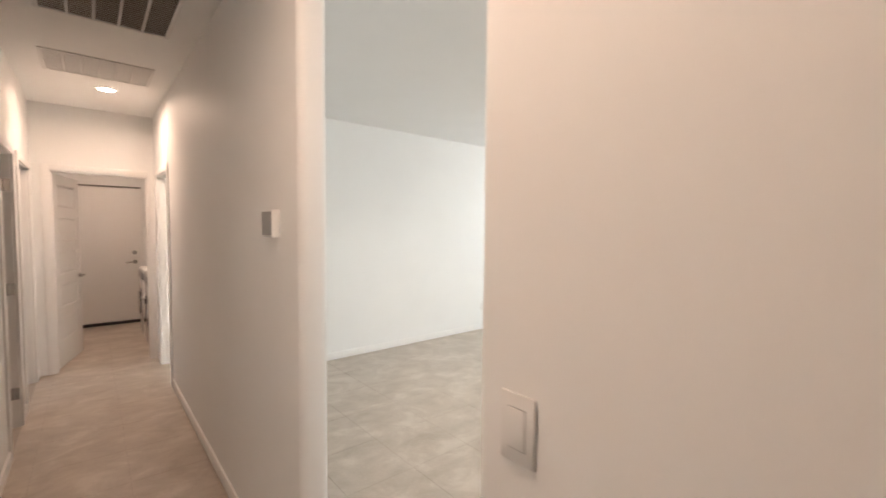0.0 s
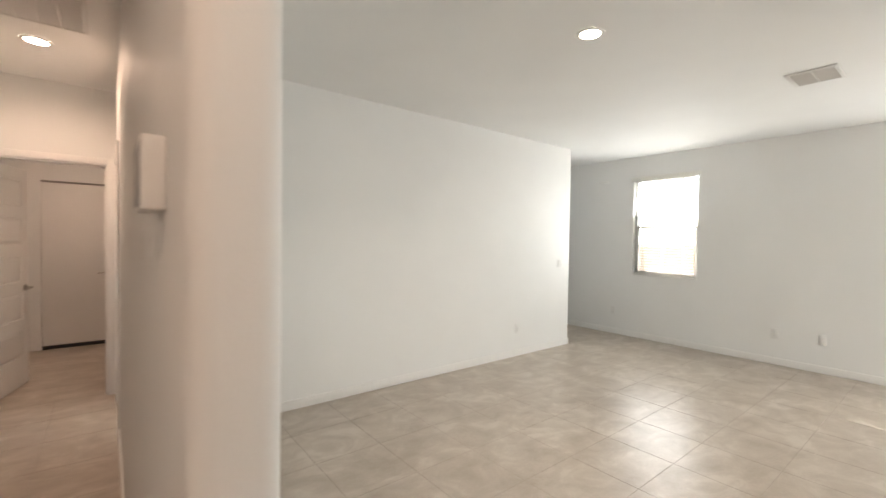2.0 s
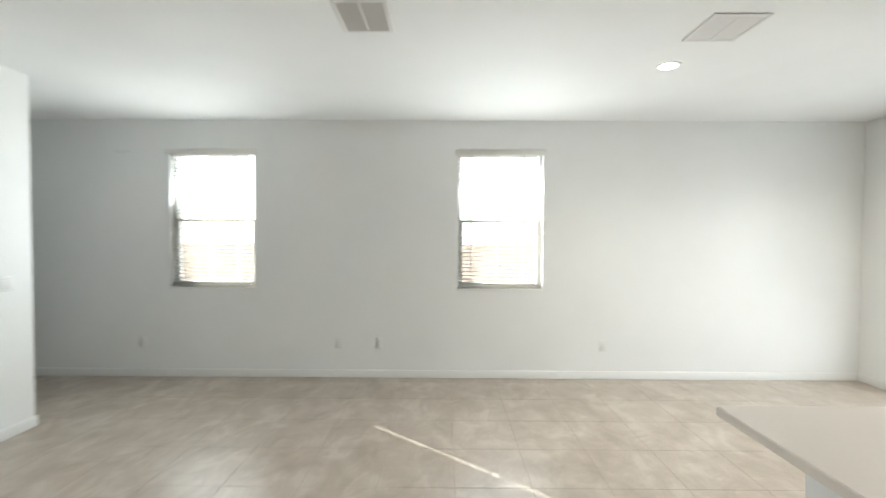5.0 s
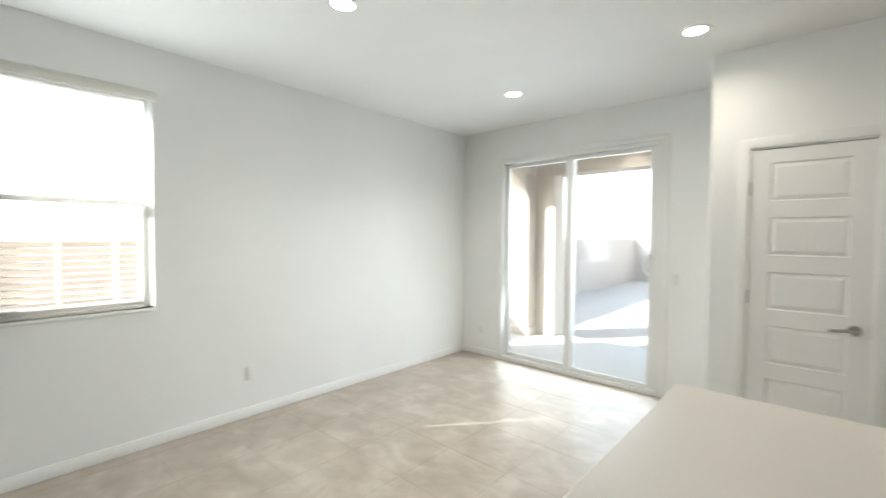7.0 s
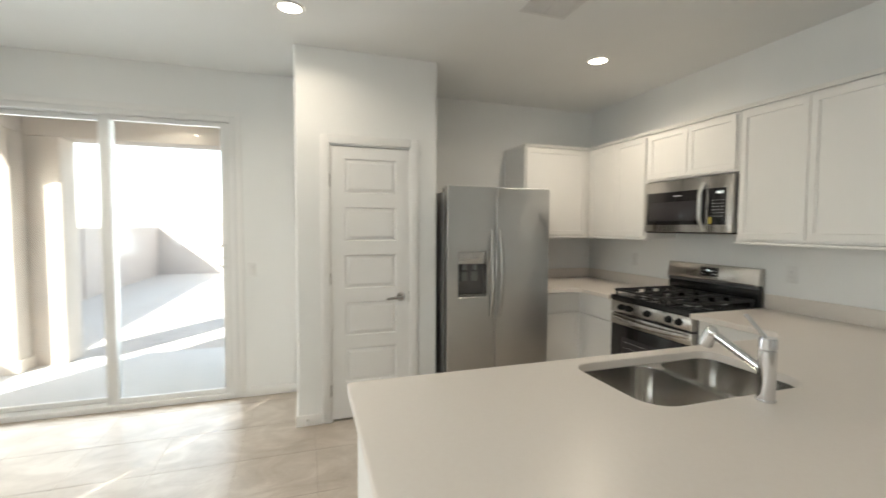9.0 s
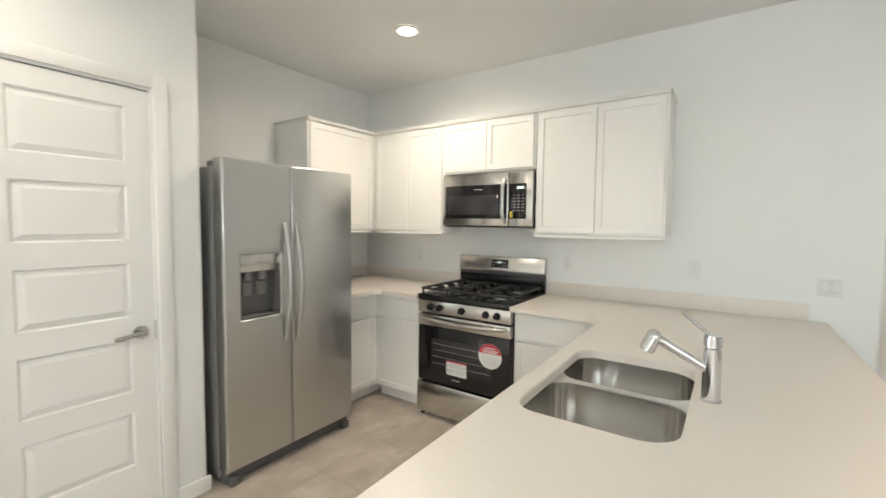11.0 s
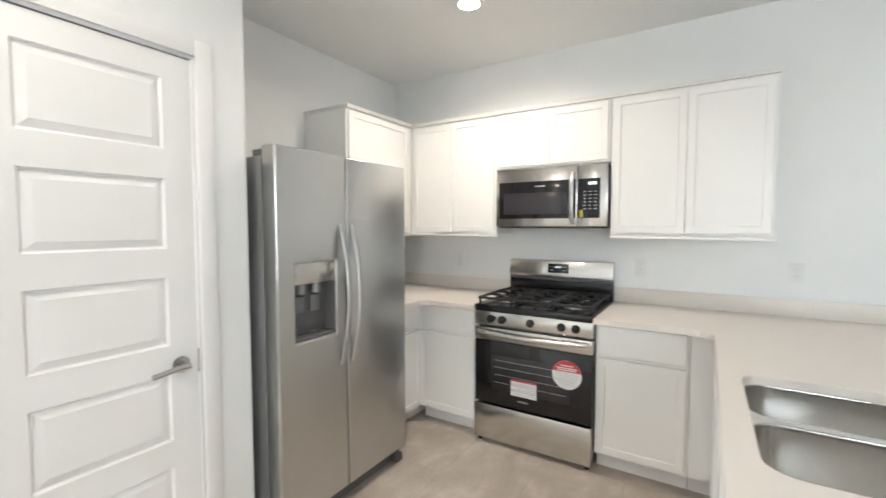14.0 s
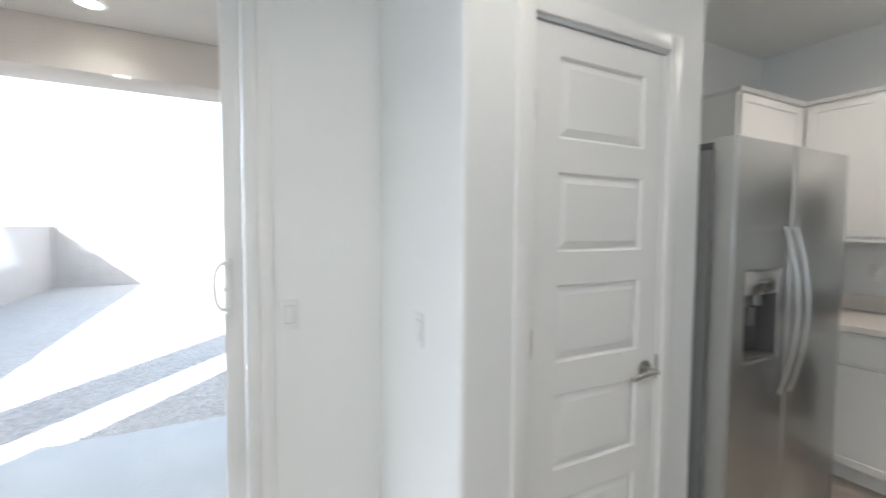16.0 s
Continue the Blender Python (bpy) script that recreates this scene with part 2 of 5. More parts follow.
def sweep(points, r, seg=12, bm=None, flat=1.0, side=Vector((1, 0, 0))):
    """A tube along points, with an oval section (flat: thickness across side)."""
    own = bmesh.new()
    rings = []
    pts = [Vector(p) for p in points]
    for i, p in enumerate(pts):
        d = (pts[min(i + 1, len(pts) - 1)] - pts[max(i - 1, 0)]).normalized()
        u = (side - d * side.dot(d)).normalized()
        w = d.cross(u)
        rings.append([own.verts.new(p + u * (r * flat * math.cos(a)) + w * (r * math.sin(a))) for a in (2 * math.pi * k / seg for k in range(seg))])
    for a, b in zip(rings, rings[1:]):
        for k in range(seg):
            own.faces.new((a[k], a[(k + 1) % seg], b[(k + 1) % seg], b[k]))
    own.faces.new(rings[0])
    own.faces.new(rings[-1])
    return merged(bm, own)


def rounded_loop(x0, x1, y0, y1, r, seg=6):
    """The corner points of a rectangle with rounded corners; r is one radius or four, from (x1, y1) anticlockwise."""
    rs = r if isinstance(r, (list, tuple)) else [r] * 4
    pts = []
    for (cx, cy, sx, sy, a0), q in zip(((x1, y1, -1, -1, 0), (x0, y1, 1, -1, 90), (x0, y0, 1, 1, 180), (x1, y0, -1, 1, 270)), rs):
        for k in range(seg + 1) if q else (0,):
            a = radians(a0 + 90 * k / seg)
            pts.append((cx + sx * q + q * math.cos(a), cy + sy * q + q * math.sin(a)))
    return pts


def prism(pts, z0, z1, bm=None, bevel=0.0):
    """An upright block over an outline."""
    own = bmesh.new()
    face = own.faces.new([own.verts.new((x, y, z0)) for x, y in pts])
    up = bmesh.ops.extrude_face_region(own, geom=[face])
    bmesh.ops.translate(own, verts=[g for g in up["geom"] if isinstance(g, bmesh.types.BMVert)], vec=(0, 0, z1 - z0))
    if bevel:
        rim = [e for e in own.edges if abs(e.verts[0].co.z - e.verts[1].co.z) < 1e-6]
        bmesh.ops.bevel(own, geom=rim, offset=bevel, segments=2, affect="EDGES")
    return merged(bm, own)


def turned(bm, m):
    bmesh.ops.transform(bm, matrix=m, verts=bm.verts)
    return bm


def structure(name, bm, mat, label="", category="wall"):
    return tagged(part(name, bm, mat), label, category, "", "structure")

# ---- structure ----
CEIL = 2.735
XW, YS, YP, YK, XK = 7.142, -3.00, -2.29, -3.13, 1.22
HALL_R, HALL_F, HALL_L, HALL_E, ROOM_N = 0.91, 1.02, -0.10, 5.94, 4.63
KITCHEN_END, PILLAR, CORNER, BACK = 0.675, 1.63, 5.935, 8.28
WIN_Z0, WIN_Z1 = 0.965, 2.41
WINDOWS = ((3.43, 4.335), (0.37, 1.27))
SL0, SL1, SLZ = 4.81, 6.59, 2.36
FLOOR_Z = -0.12


def wall_with_openings(axis, at, thick, a0, a1, openings, top=CEIL + 0.06, bottom=-0.05):
    """One wall along an axis, in a single piece, with holes (from, to, sill, head) through it."""
    bm = bmesh.new()
    cuts = sorted({a0, a1, *(v for o in openings for v in o[:2])})
    levels = sorted({bottom, top, *(v for o in openings for v in o[2:])})
    rows = [[bm.verts.new((at, a, z) if axis == "y" else (a, at, z)) for a in cuts] for z in levels]
    for i in range(len(levels) - 1):
        for k in range(len(cuts) - 1):
            ca, cz = (cuts[k] + cuts[k + 1]) / 2, (levels[i] + levels[i + 1]) / 2
            if not any(p < ca < q and z0 < cz < z1 for p, q, z0, z1 in openings):
                bm.faces.new((rows[i][k], rows[i][k + 1], rows[i + 1][k + 1], rows[i + 1][k]))
    bmesh.ops.delete(bm, geom=[v for v in bm.verts if not v.link_faces], context="VERTS")
    back = bmesh.ops.extrude_face_region(bm, geom=bm.faces[:])
    push = Vector((thick, 0, 0)) if axis == "y" else Vector((0, thick, 0))
    bmesh.ops.translate(bm, verts=[g for g in back["geom"] if isinstance(g, bmesh.types.BMVert)], vec=push)
    return bm


structure("floor", box(-3.4, 7.29, -3.28, 8.42, -0.20, -0.0014), GROUT, "pale grout bed under the stone floor tiles", "floor")
structure("ceiling", box(-3.4, 7.42, -3.42, 8.42, CEIL, CEIL + 0.12), CEILING, "smooth white painted plasterboard ceiling", "ceiling")
structure("wall_windows", wall_with_openings("y", XW, 0.15, -3.29, 8.4, [(a, b, WIN_Z0, WIN_Z1) for a, b in WINDOWS]), WALL, "white painted wall with two windows")
structure("wall_patio", wall_with_openings("x", YS, -0.15, 3.2, XW, [(SL0, SL1, -0.05, SLZ)]), WALL, "white painted wall around the sliding patio door")
structure("wall_kitchen_end", box(1.0, 3.2, YK - 0.165, YK, -0.05, CEIL + 0.06), WALL, "white painted wall behind the refrigerator")
# pantry closet
pantry = prism(rounded_loop(3.28, 3.49, YP - 0.115, YP, [0, 0.018, 0, 0], 4), -0.05, CEIL + 0.06)
prism(rounded_loop(4.105, 4.335, YP - 0.115, YP, [0.018, 0, 0, 0], 4), -0.05, CEIL + 0.06, pantry)
box(3.49, 4.105, YP - 0.115, YP, 2.055, CEIL + 0.06, bm=pantry)
box(3.28, 3.395, YS, YP - 0.115, -0.05, CEIL + 0.06, bm=pantry)
box(4.22, 4.335, YS, YP - 0.115, -0.05, CEIL + 0.06, bm=pantry)
structure("wall_pantry", pantry, WALL, "white painted closet walls with rounded corners")
# kitchen wall, its end open to the hall, with a header over the way through
kw = box(0.86, XK, -3.2, KITCHEN_END, -0.05, CEIL + 0.06, 0.02, 3, only="z")
box(0.862, XK - 0.002, KITCHEN_END - 0.02, PILLAR + 0.02, 2.515, CEIL + 0.06, bm=kw)
structure("wall_kitchen", kw, WALL, "white painted kitchen wall ending at the hall opening")
hw = box(HALL_R, HALL_F, PILLAR, 4.86, -0.05, CEIL + 0.06, 0.032, 5, only="z")
box(HALL_R, HALL_F, 4.86, 5.64, 2.06, CEIL + 0.06, bm=hw)
box(HALL_R, HALL_F, 5.64, HALL_E + 0.12, -0.05, CEIL + 0.06, bm=hw)
structure("wall_hall_right", hw, WALL, "white painted hall wall with a rounded end")
structure("wall_hall_left", wall_with_openings("y", HALL_L, -0.13, -2.75, HALL_E + 0.12, [(3.98, 4.60, -0.05, 2.06), (4.92, 5.745, -0.05, 2.06)]), WALL, "white painted hall wall with two doorways")
structure("wall_hall_end", wall_with_openings("x", HALL_E, 0.12, HALL_L, HALL_R, [(0.03, 0.855, -0.05, 2.08)]), WALL, "white painted wall around the laundry doorway")
structure("wall_hall_back", box(HALL_L, 0.86, -2.75, -2.61, -0.05, CEIL + 0.06), WALL, "plain white wall closing the hall")
structure("wall_room_north", box(HALL_F, CORNER, ROOM_N, ROOM_N + 0.14, -0.05, CEIL + 0.06), WALL, "long white painted living room wall")
structure("wall_passage", box(CORNER - 0.14, CORNER, ROOM_N + 0.14, BACK, -0.05, CEIL + 0.06), WALL, "white painted passage wall")
# the opening from x 2.4 is unseen, added to daylight the bedroom
structure("wall_back", wall_with_openings("x", BACK, 0.14, -3.4, XW, [(0.205, 0.965, -0.05, 2.12), (2.4, 4.2, 0.9, 2.3)]), WALL, "white painted wall of the far rooms")
structure("wall_laundry_left", box(-0.85, -0.73, HALL_E + 0.12, BACK, -0.05, CEIL + 0.06), WALL, "white painted laundry wall")
structure("wall_laundry_right", box(1.58, 1.70, HALL_E + 0.12, BACK, -0.05, CEIL + 0.06), WALL, "white painted laundry wall")
structure("wall_bedroom", box(HALL_F, 1.70, HALL_E, HALL_E + 0.12, -0.05, CEIL + 0.06), WALL, "white painted bedroom wall")
# this opening is out of view, added so daylight reaches the side rooms
structure("wall_side_rooms", wall_with_openings("y", -3.2, -0.15, -2.75, BACK, [(4.6, 5.6, 0.9, 2.2)]), WALL, "white painted outer wall of the side rooms")
structure("wall_side_divider", box(-3.2, HALL_L - 0.13, 4.70, 4.82, -0.05, CEIL + 0.06), WALL, "white painted wall between side rooms")
structure("wall_side_north", box(-3.2, -0.85, HALL_E + 0.12, HALL_E + 0.24, -0.05, CEIL + 0.06), WALL, "white painted side room wall")
structure("wall_side_south", box(-3.2, HALL_L - 0.13, 3.2, 3.32, -0.05, CEIL + 0.06), WALL, "white painted side room wall")


def baseboard(x0, x1, y0, y1):
    """A run of skirting with an eased top edge."""
    bm = box(x0, x1, y0, y1, 0.0, 0.083, 0.004, 2)
    structure("baseboard", bm, TRIM, "white painted wooden baseboard along the floor", "baseboard")


T = 0.013
baseboard(XW - T, XW, YS + T, BACK)
baseboard(SL1 + 0.03, XW - T, YS, YS + T)
baseboard(4.335, SL0 - 0.045, YS, YS + T)
baseboard(4.335, 4.335 + T, YS + T, YP)
baseboard(4.162, 4.335 + T, YP, YP + T)
baseboard(3.28 - T, 3.433, YP, YP + T)
baseboard(HALL_F + T, CORNER, ROOM_N - T, ROOM_N)
baseboard(CORNER, CORNER + T, ROOM_N - T, BACK)
baseboard(HALL_F, HALL_F + T, PILLAR, ROOM_N)
baseboard(HALL_R - T, HALL_F + T, PILLAR - T, PILLAR)
baseboard(HALL_R - T, HALL_R, PILLAR, 4.803)
baseboard(HALL_R - T, HALL_R, 5.697, HALL_E)
baseboard(0.86 - T, 0.86, -2.6, KITCHEN_END)
baseboard(0.86 - T, XK, KITCHEN_END, KITCHEN_END + T)
baseboard(HALL_L, HALL_L + T, -2.6, 3.923)
baseboard(HALL_L, HALL_L + T, 4.657, 4.863)
baseboard(HALL_L, HALL_L + T, 5.802, HALL_E)
baseboard(1.02, 1.58, BACK - T, BACK)
baseboard(-0.73, 0.15, BACK - T, BACK)


def casing(name, axis, face, side, a0, a1, top, wall, w=0.057):
    """Trim round a doorway: two uprights and a head on the face, and the lining of the opening."""
    root = thing(name, (face, a0, 0) if axis == "y" else (a0, face, 0), "white painted door frame and trim", "door frame", "", "structure")

    def put(kind, p, q, d0, d1, z0, z1, bev):
        lo, hi = sorted((face + side * d0, face + side * d1))
        if axis == "y":
            part(kind, box(lo, hi, p, q, z0, z1, bev), TRIM, root)
        else:
            part(kind, box(p, q, lo, hi, z0, z1, bev), TRIM, root)

    put("upright", a0 - w, a0 + 0.004, 0, 0.015, 0, top + w, 0.004)
    put("upright", a1 - 0.004, a1 + w, 0, 0.015, 0, top + w, 0.004)
    put("head", a0 + 0.004, a1 - 0.004, 0, 0.015, top - 0.004, top + w, 0.004)
    put("jamb", a0, a0 + 0.016, -wall, -0.001, 0, top, 0.001)
    put("jamb", a1 - 0.016, a1, -wall, -0.001, 0, top, 0.001)
    put("lintel", a0 + 0.016, a1 - 0.016, -wall, -0.001, top - 0.016, top, 0.001)
    put("stop", a0 + 0.016, a0 + 0.026, -0.075, -0.045, 0, top - 0.016, 0.001)
    put("stop", a1 - 0.026, a1 - 0.016, -0.075, -0.045, 0, top - 0.016, 0.001)
    return root


casing("door_frame_1", "y", HALL_L, 1, 3.98, 4.60, 2.055, 0.13)
casing("door_frame_2", "y", HALL_L, 1, 4.92, 5.745, 2.055, 0.13)
casing("door_frame_3", "y", HALL_R, -1, 4.86, 5.64, 2.055, 0.11)
casing("door_frame_4", "x", HALL_E, -1, 0.03, 0.855, 2.075, 0.12)
casing("door_frame_5", "x", YP, 1, 3.49, 4.105, 2.071, 0.115)


def hinge(x, y, z, parent, along):
    bm = rod((x, y, z - 0.045), (x, y, z + 0.045), 0.007, 10)
    dx, dy = along
    box(x - 0.002 - 0.03 * abs(dx), x + 0.002 + 0.03 * abs(dx), y - 0.002 - 0.03 * abs(dy), y + 0.002 + 0.03 * abs(dy), z - 0.045, z + 0.045, bm=bm)
    part("hinge", bm, NICKEL, parent, "satin nickel hinge")


def panel_leaf(w, h, t, rows):
    """A moulded door leaf in its own place, hinge side at x = 0, front towards +y, with raised panels on both faces."""
    bm = bmesh.new()
    m = 0.105
    xs = [0, m, w - m, w]
    zs = [0.0]
    for a, b in rows:
        zs += [a, b]
    zs.append(h)
    for y, flip in ((0.0, True), (t, False)):
        g = [[bm.verts.new((x, y, z)) for x in xs] for z in zs]
        cells = []
        for i in range(len(zs) - 1):
            for k in range(3):
                q = [g[i][k], g[i][k + 1], g[i + 1][k + 1], g[i + 1][k]]
                f = bm.faces.new(q if flip else q[::-1])
                if k == 1 and i % 2 == 1:
                    cells.append(f)
        bm.normal_update()
        bmesh.ops.inset_individual(bm, faces=cells, thickness=0.007, depth=-0.010)
        bmesh.ops.inset_individual(bm, faces=cells, thickness=0.005, depth=-0.001)
        bmesh.ops.inset_individual(bm, faces=cells, thickness=0.032, depth=0.008)
        bmesh.ops.inset_individual(bm, faces=cells, thickness=0.003, depth=0.001)
    for x in (0, w):
        a = [vv for vv in bm.verts if abs(vv.co.x - x) < 1e-6]
        fr = sorted((vv for vv in a if abs(vv.co.y) < 1e-6), key=lambda vv: vv.co.z)
        bk = sorted((vv for vv in a if abs(vv.co.y - t) < 1e-6), key=lambda vv: vv.co.z)
        bm.faces.new(fr + bk[::-1])
    for z in (0, h):
        a = [vv for vv in bm.verts if abs(vv.co.z - z) < 1e-6]
        fr = sorted((vv for vv in a if abs(vv.co.y) < 1e-6), key=lambda vv: vv.co.x)
        bk = sorted((vv for vv in a if abs(vv.co.y - t) < 1e-6), key=lambda vv: vv.co.x)
        bm.faces.new(fr + bk[::-1])
    bmesh.ops.remove_doubles(bm, verts=bm.verts, dist=1e-5)
    return bm


PANELS = [(0.275, 0.53), (0.63, 0.88), (0.985, 1.235), (1.34, 1.59), (1.695, 1.945)]


def lever(name, p, out, reach, parent, label="satin nickel lever handle"):
    """A round rose with a curved lever; out: away from the door; reach: along the lever."""
    p, out, reach = Vector(p), Vector(out), Vector(reach)
    bm = rod(p, p + out * 0.012, 0.031, 28, bevel=0.004)
    rod(p + out * 0.01, p + out * 0.052, 0.011, 16, bm)
    pts = [p + out * 0.05 + reach * d - Vector((0, 0, 1)) * s for d, s in ((-0.012, 0), (0.02, -0.001), (0.05, 0.001), (0.085, 0.006), (0.115, 0.008))]
    sweep(pts, 0.010, 12, bm, 0.7, out)
    return part(name, bm, NICKEL, parent, label)


# pantry door
door = thing("door_1", (3.495, YP - 0.045, 0), "closed white five-panel pantry door", "door", "", "structure")
W = 0.594
part("leaf", turned(panel_leaf(W, 2.033, 0.036, PANELS), pose(3.5005, YP - 0.040, 0.018)), TRIM, door, smooth=False)
lever("door_handle", (3.572, YP - 0.004, 0.925), (0, 1, 0), (1, 0, 0), door)
for z in (0.24, 1.08, 1.80):
    hinge(4.099, YP + 0.002, z, door, (0, 0))
part("strike_plate", box(3.506, 3.5095, YP - 0.02, YP + 0.004, 0.88, 0.97, 0.001), NICKEL, door, "satin nickel strike plate")

# spring door stop on the baseboard beside the pantry
stop = thing("door_stop", (4.265, YP + 0.013, 0.05), "small spring door stop on the white baseboard", "door stop")
part("spring", rod((4.265, YP + 0.013, 0.05), (4.265, YP + 0.065, 0.05), 0.006, 12), NICKEL, stop)
part("tip", rod((4.265, YP + 0.064, 0.05), (4.265, YP + 0.080, 0.05), 0.009, 12, bevel=0.002), PLASTIC, stop, "white rubber tip")

# laundry door, standing open
door = thing("door_2", (0.07, HALL_E + 0.125, 0), "open white five-panel laundry door", "door", "", "structure")
m = pose(0.052, HALL_E + 0.125, 0.010, 0, 0, 76)
part("leaf", turned(panel_leaf(0.775, 2.045, 0.036, PANELS), m), TRIM, door, smooth=False)
side = (m.to_3x3() @ Vector((0, -1, 0)))
along = (m.to_3x3() @ Vector((-1, 0, 0)))
lever("door_handle", m @ Vector((0.71, 0, 0.925)), side, along, door)
lever("door_handle", m @ Vector((0.71, 0.036, 0.925)), -side, along, door)
for z in (0.26, 1.06, 1.82):
    hinge(0.048, HALL_E + 0.115, z, door, (0, 1))

# garage door leaf at the end of the laundry
door = thing("door_3", (0.58, BACK - 0.01, 0), "plain white garage entry door with a black sweep", "door", "", "structure")
part("leaf", box(0.208, 0.962, BACK + 0.015, BACK + 0.055, 0.045, 2.095, 0.002), TRIM, door)
part("sweep", box(0.208, 0.962, BACK - 0.005, BACK + 0.03, 0.0, 0.045, 0.003), RUBBER, door, "black rubber door sweep")
# solid dark strip paints the shade in the gap above the leaf
part("jamb_head", box(0.205, 0.965, BACK + 0.003, BACK + 0.04, 2.098, 2.119, 0.002), RECESS_SHADE, door, "dark strip painted as the shaded gap over the door")
part("deadbolt", rod((0.865, BACK + 0.016, 1.10), (0.865, BACK - 0.015, 1.10), 0.032, 24, bevel=0.006), NICKEL, door, "satin nickel deadbolt")
lever("door_handle", (0.865, BACK + 0.015, 0.955), (0, -1, 0), (-1, 0, 0), door)
# unseen panel, added to keep daylight from leaking round the leaf
structure("wall_garage", box(-0.3, 1.5, BACK + 0.16, BACK + 0.22, -0.3, 2.9), WALL, "added panel out of view, blocking daylight behind the garage door")
# hinges of the first doorway in the hall
for z in (0.26, 1.05, 1.82):
    bm = rod((HALL_L - 0.045, 4.578, z - 0.045), (HALL_L - 0.045, 4.578, z + 0.045), 0.007, 10)
    box(HALL_L - 0.04, HALL_L - 0.004, 4.580, 4.584, z - 0.045, z + 0.045, bm=bm)
    h = part("hinge", bm, NICKEL)
    tagged(h, "satin nickel hinge on a hall door frame", "hinge", "door hinges", "structure")


# ---- windows ----
def window(name, y0, y1):
    """A single-hung vinyl window with panes and a sill, in its opening in the window wall."""
    root = thing(name, (XW + 0.11, (y0 + y1) / 2, WIN_Z0), "white vinyl single-hung window full of daylight", "window", "windows in the long wall", "structure")
    xa, xb = XW + 0.075, XW + 0.145
    f = 0.032
    mid = (WIN_Z0 + WIN_Z1) / 2 - 0.01
    bm = box(xa, xb, y0, y0 + f, WIN_Z0, WIN_Z1, 0.004)
    box(xa, xb, y1 - f, y1, WIN_Z0, WIN_Z1, 0.004, 2, bm)
    box(xa, xb, y0 + f, y1 - f, WIN_Z0, WIN_Z0 + f, 0.004, 2, bm)
    box(xa, xb, y0 + f, y1 - f, WIN_Z1 - f, WIN_Z1, 0.004, 2, bm)
    part("window_frame", bm, VINYL, root)
    bm = box(xa - 0.012, xa + 0.03, y0 + f, y1 - f, mid - 0.016, mid + 0.016, 0.004)
    for p in (y0 + f, y1 - f - 0.022):
        box(xa - 0.008, xa + 0.028, p, p + 0.022, WIN_Z0 + f, mid - 0.016, 0.003, 2, bm)
    box(xa - 0.008, xa + 0.028, y0 + f + 0.022, y1 - f - 0.022, WIN_Z0 + f, WIN_Z0 + f + 0.025, 0.003, 2, bm)
    part("sash", bm, VINYL, root)
    for z0, z1, x in ((WIN_Z0 + f, mid, xa + 0.012), (mid, WIN_Z1 - f, xa + 0.045)):
        p = part("pane", box(x, x + 0.005, y0 + f - 0.005, y1 - f + 0.005, z0, z1), GLASS, root, "clear glass pane")
        p.visible_shadow = False
    part("window_sill", box(XW - 0.012, XW + 0.078, y0 - 0.012, y1 + 0.012, WIN_Z0 - 0.022, WIN_Z0, 0.004), TRIM, root)


def blind(y0, y1):
    """A wooden slat blind inside the window recess, lowered, its slats nearly level, room edge a little down."""
    root = thing("window_blind", (XW + 0.04, (y0 + y1) / 2, WIN_Z0), "lowered white wooden slat blind hanging in a window", "blind", "window blinds")
    a, b = y0 + 0.064, y1 - 0.006
    part("valance", box(XW - 0.022, XW - 0.008, y0 - 0.03, y1 + 0.03, 2.368, 2.432, 0.004), SLAT, root)
    part("headrail", box(XW + 0.012, XW + 0.062, a, b, 2.362, 2.405, 0.003), SLAT, root)
    part("bottom_rail", box(XW + 0.014, XW + 0.062, a, b, WIN_Z0 + 0.004, WIN_Z0 + 0.022, 0.004), SLAT, root)
    n = 34
    shared = None
    for k in range(n):
        z = WIN_Z0 + 0.052 + k * (1.335 / (n - 1)) if k else WIN_Z0 + 0.052
        if shared is None:
            bm = bmesh.new()
            t = 0.003
            prof = [(-0.025, 0.0), (-0.012, 0.0014), (0.0, 0.002), (0.012, 0.0014), (0.025, 0.0)]
            rows = []
            for y in (a, b):
                rows.append([bm.verts.new((x, y, zz + t / 2)) for x, zz in prof] + [bm.verts.new((x, y, zz - t / 2)) for x, zz in prof[::-1]])
            for i in range(10):
                bm.faces.new((rows[0][i], rows[0][(i + 1) % 10], rows[1][(i + 1) % 10], rows[1][i]))
            bm.faces.new(rows[0])
            bm.faces.new(rows[1])
            bmesh.ops.translate(bm, verts=bm.verts, vec=(0, -(y0 + y1) / 2, 0))
            bmesh.ops.transform(bm, verts=bm.verts, matrix=Matrix.Rotation(radians(-3), 4, "Y"))
            bmesh.ops.recalc_face_normals(bm, faces=bm.faces)
            shared = bpy.data.meshes.new("slat")
            bm.to_mesh(shared)
            bm.free()
            shared.materials.append(SLAT)
        ob = new("slat", shared)
        ob.parent = root
        ob.location = (0, 0, z - WIN_Z0)
    for q in (0.16, 0.5, 0.84):
        y = a + (b - a) * q
        bm = box(XW + 0.0135, XW + 0.0145, y - 0.005, y + 0.005, WIN_Z0 + 0.01, 2.36)
        box(XW + 0.0665, XW + 0.0675, y - 0.005, y + 0.005, WIN_Z0 + 0.01, 2.36, bm=bm)
        part("ladder_tape", bm, SLAT, root)
    part("wand", rod((XW + 0.006, b - 0.10, 1.55), (XW + 0.006, b - 0.10, 2.34), 0.004, 8), VINYL, root, "thin white tilt wand")


for k, (a, b) in enumerate(WINDOWS):
    window("window_%d" % (k + 1), a, b)
    blind(a, b)

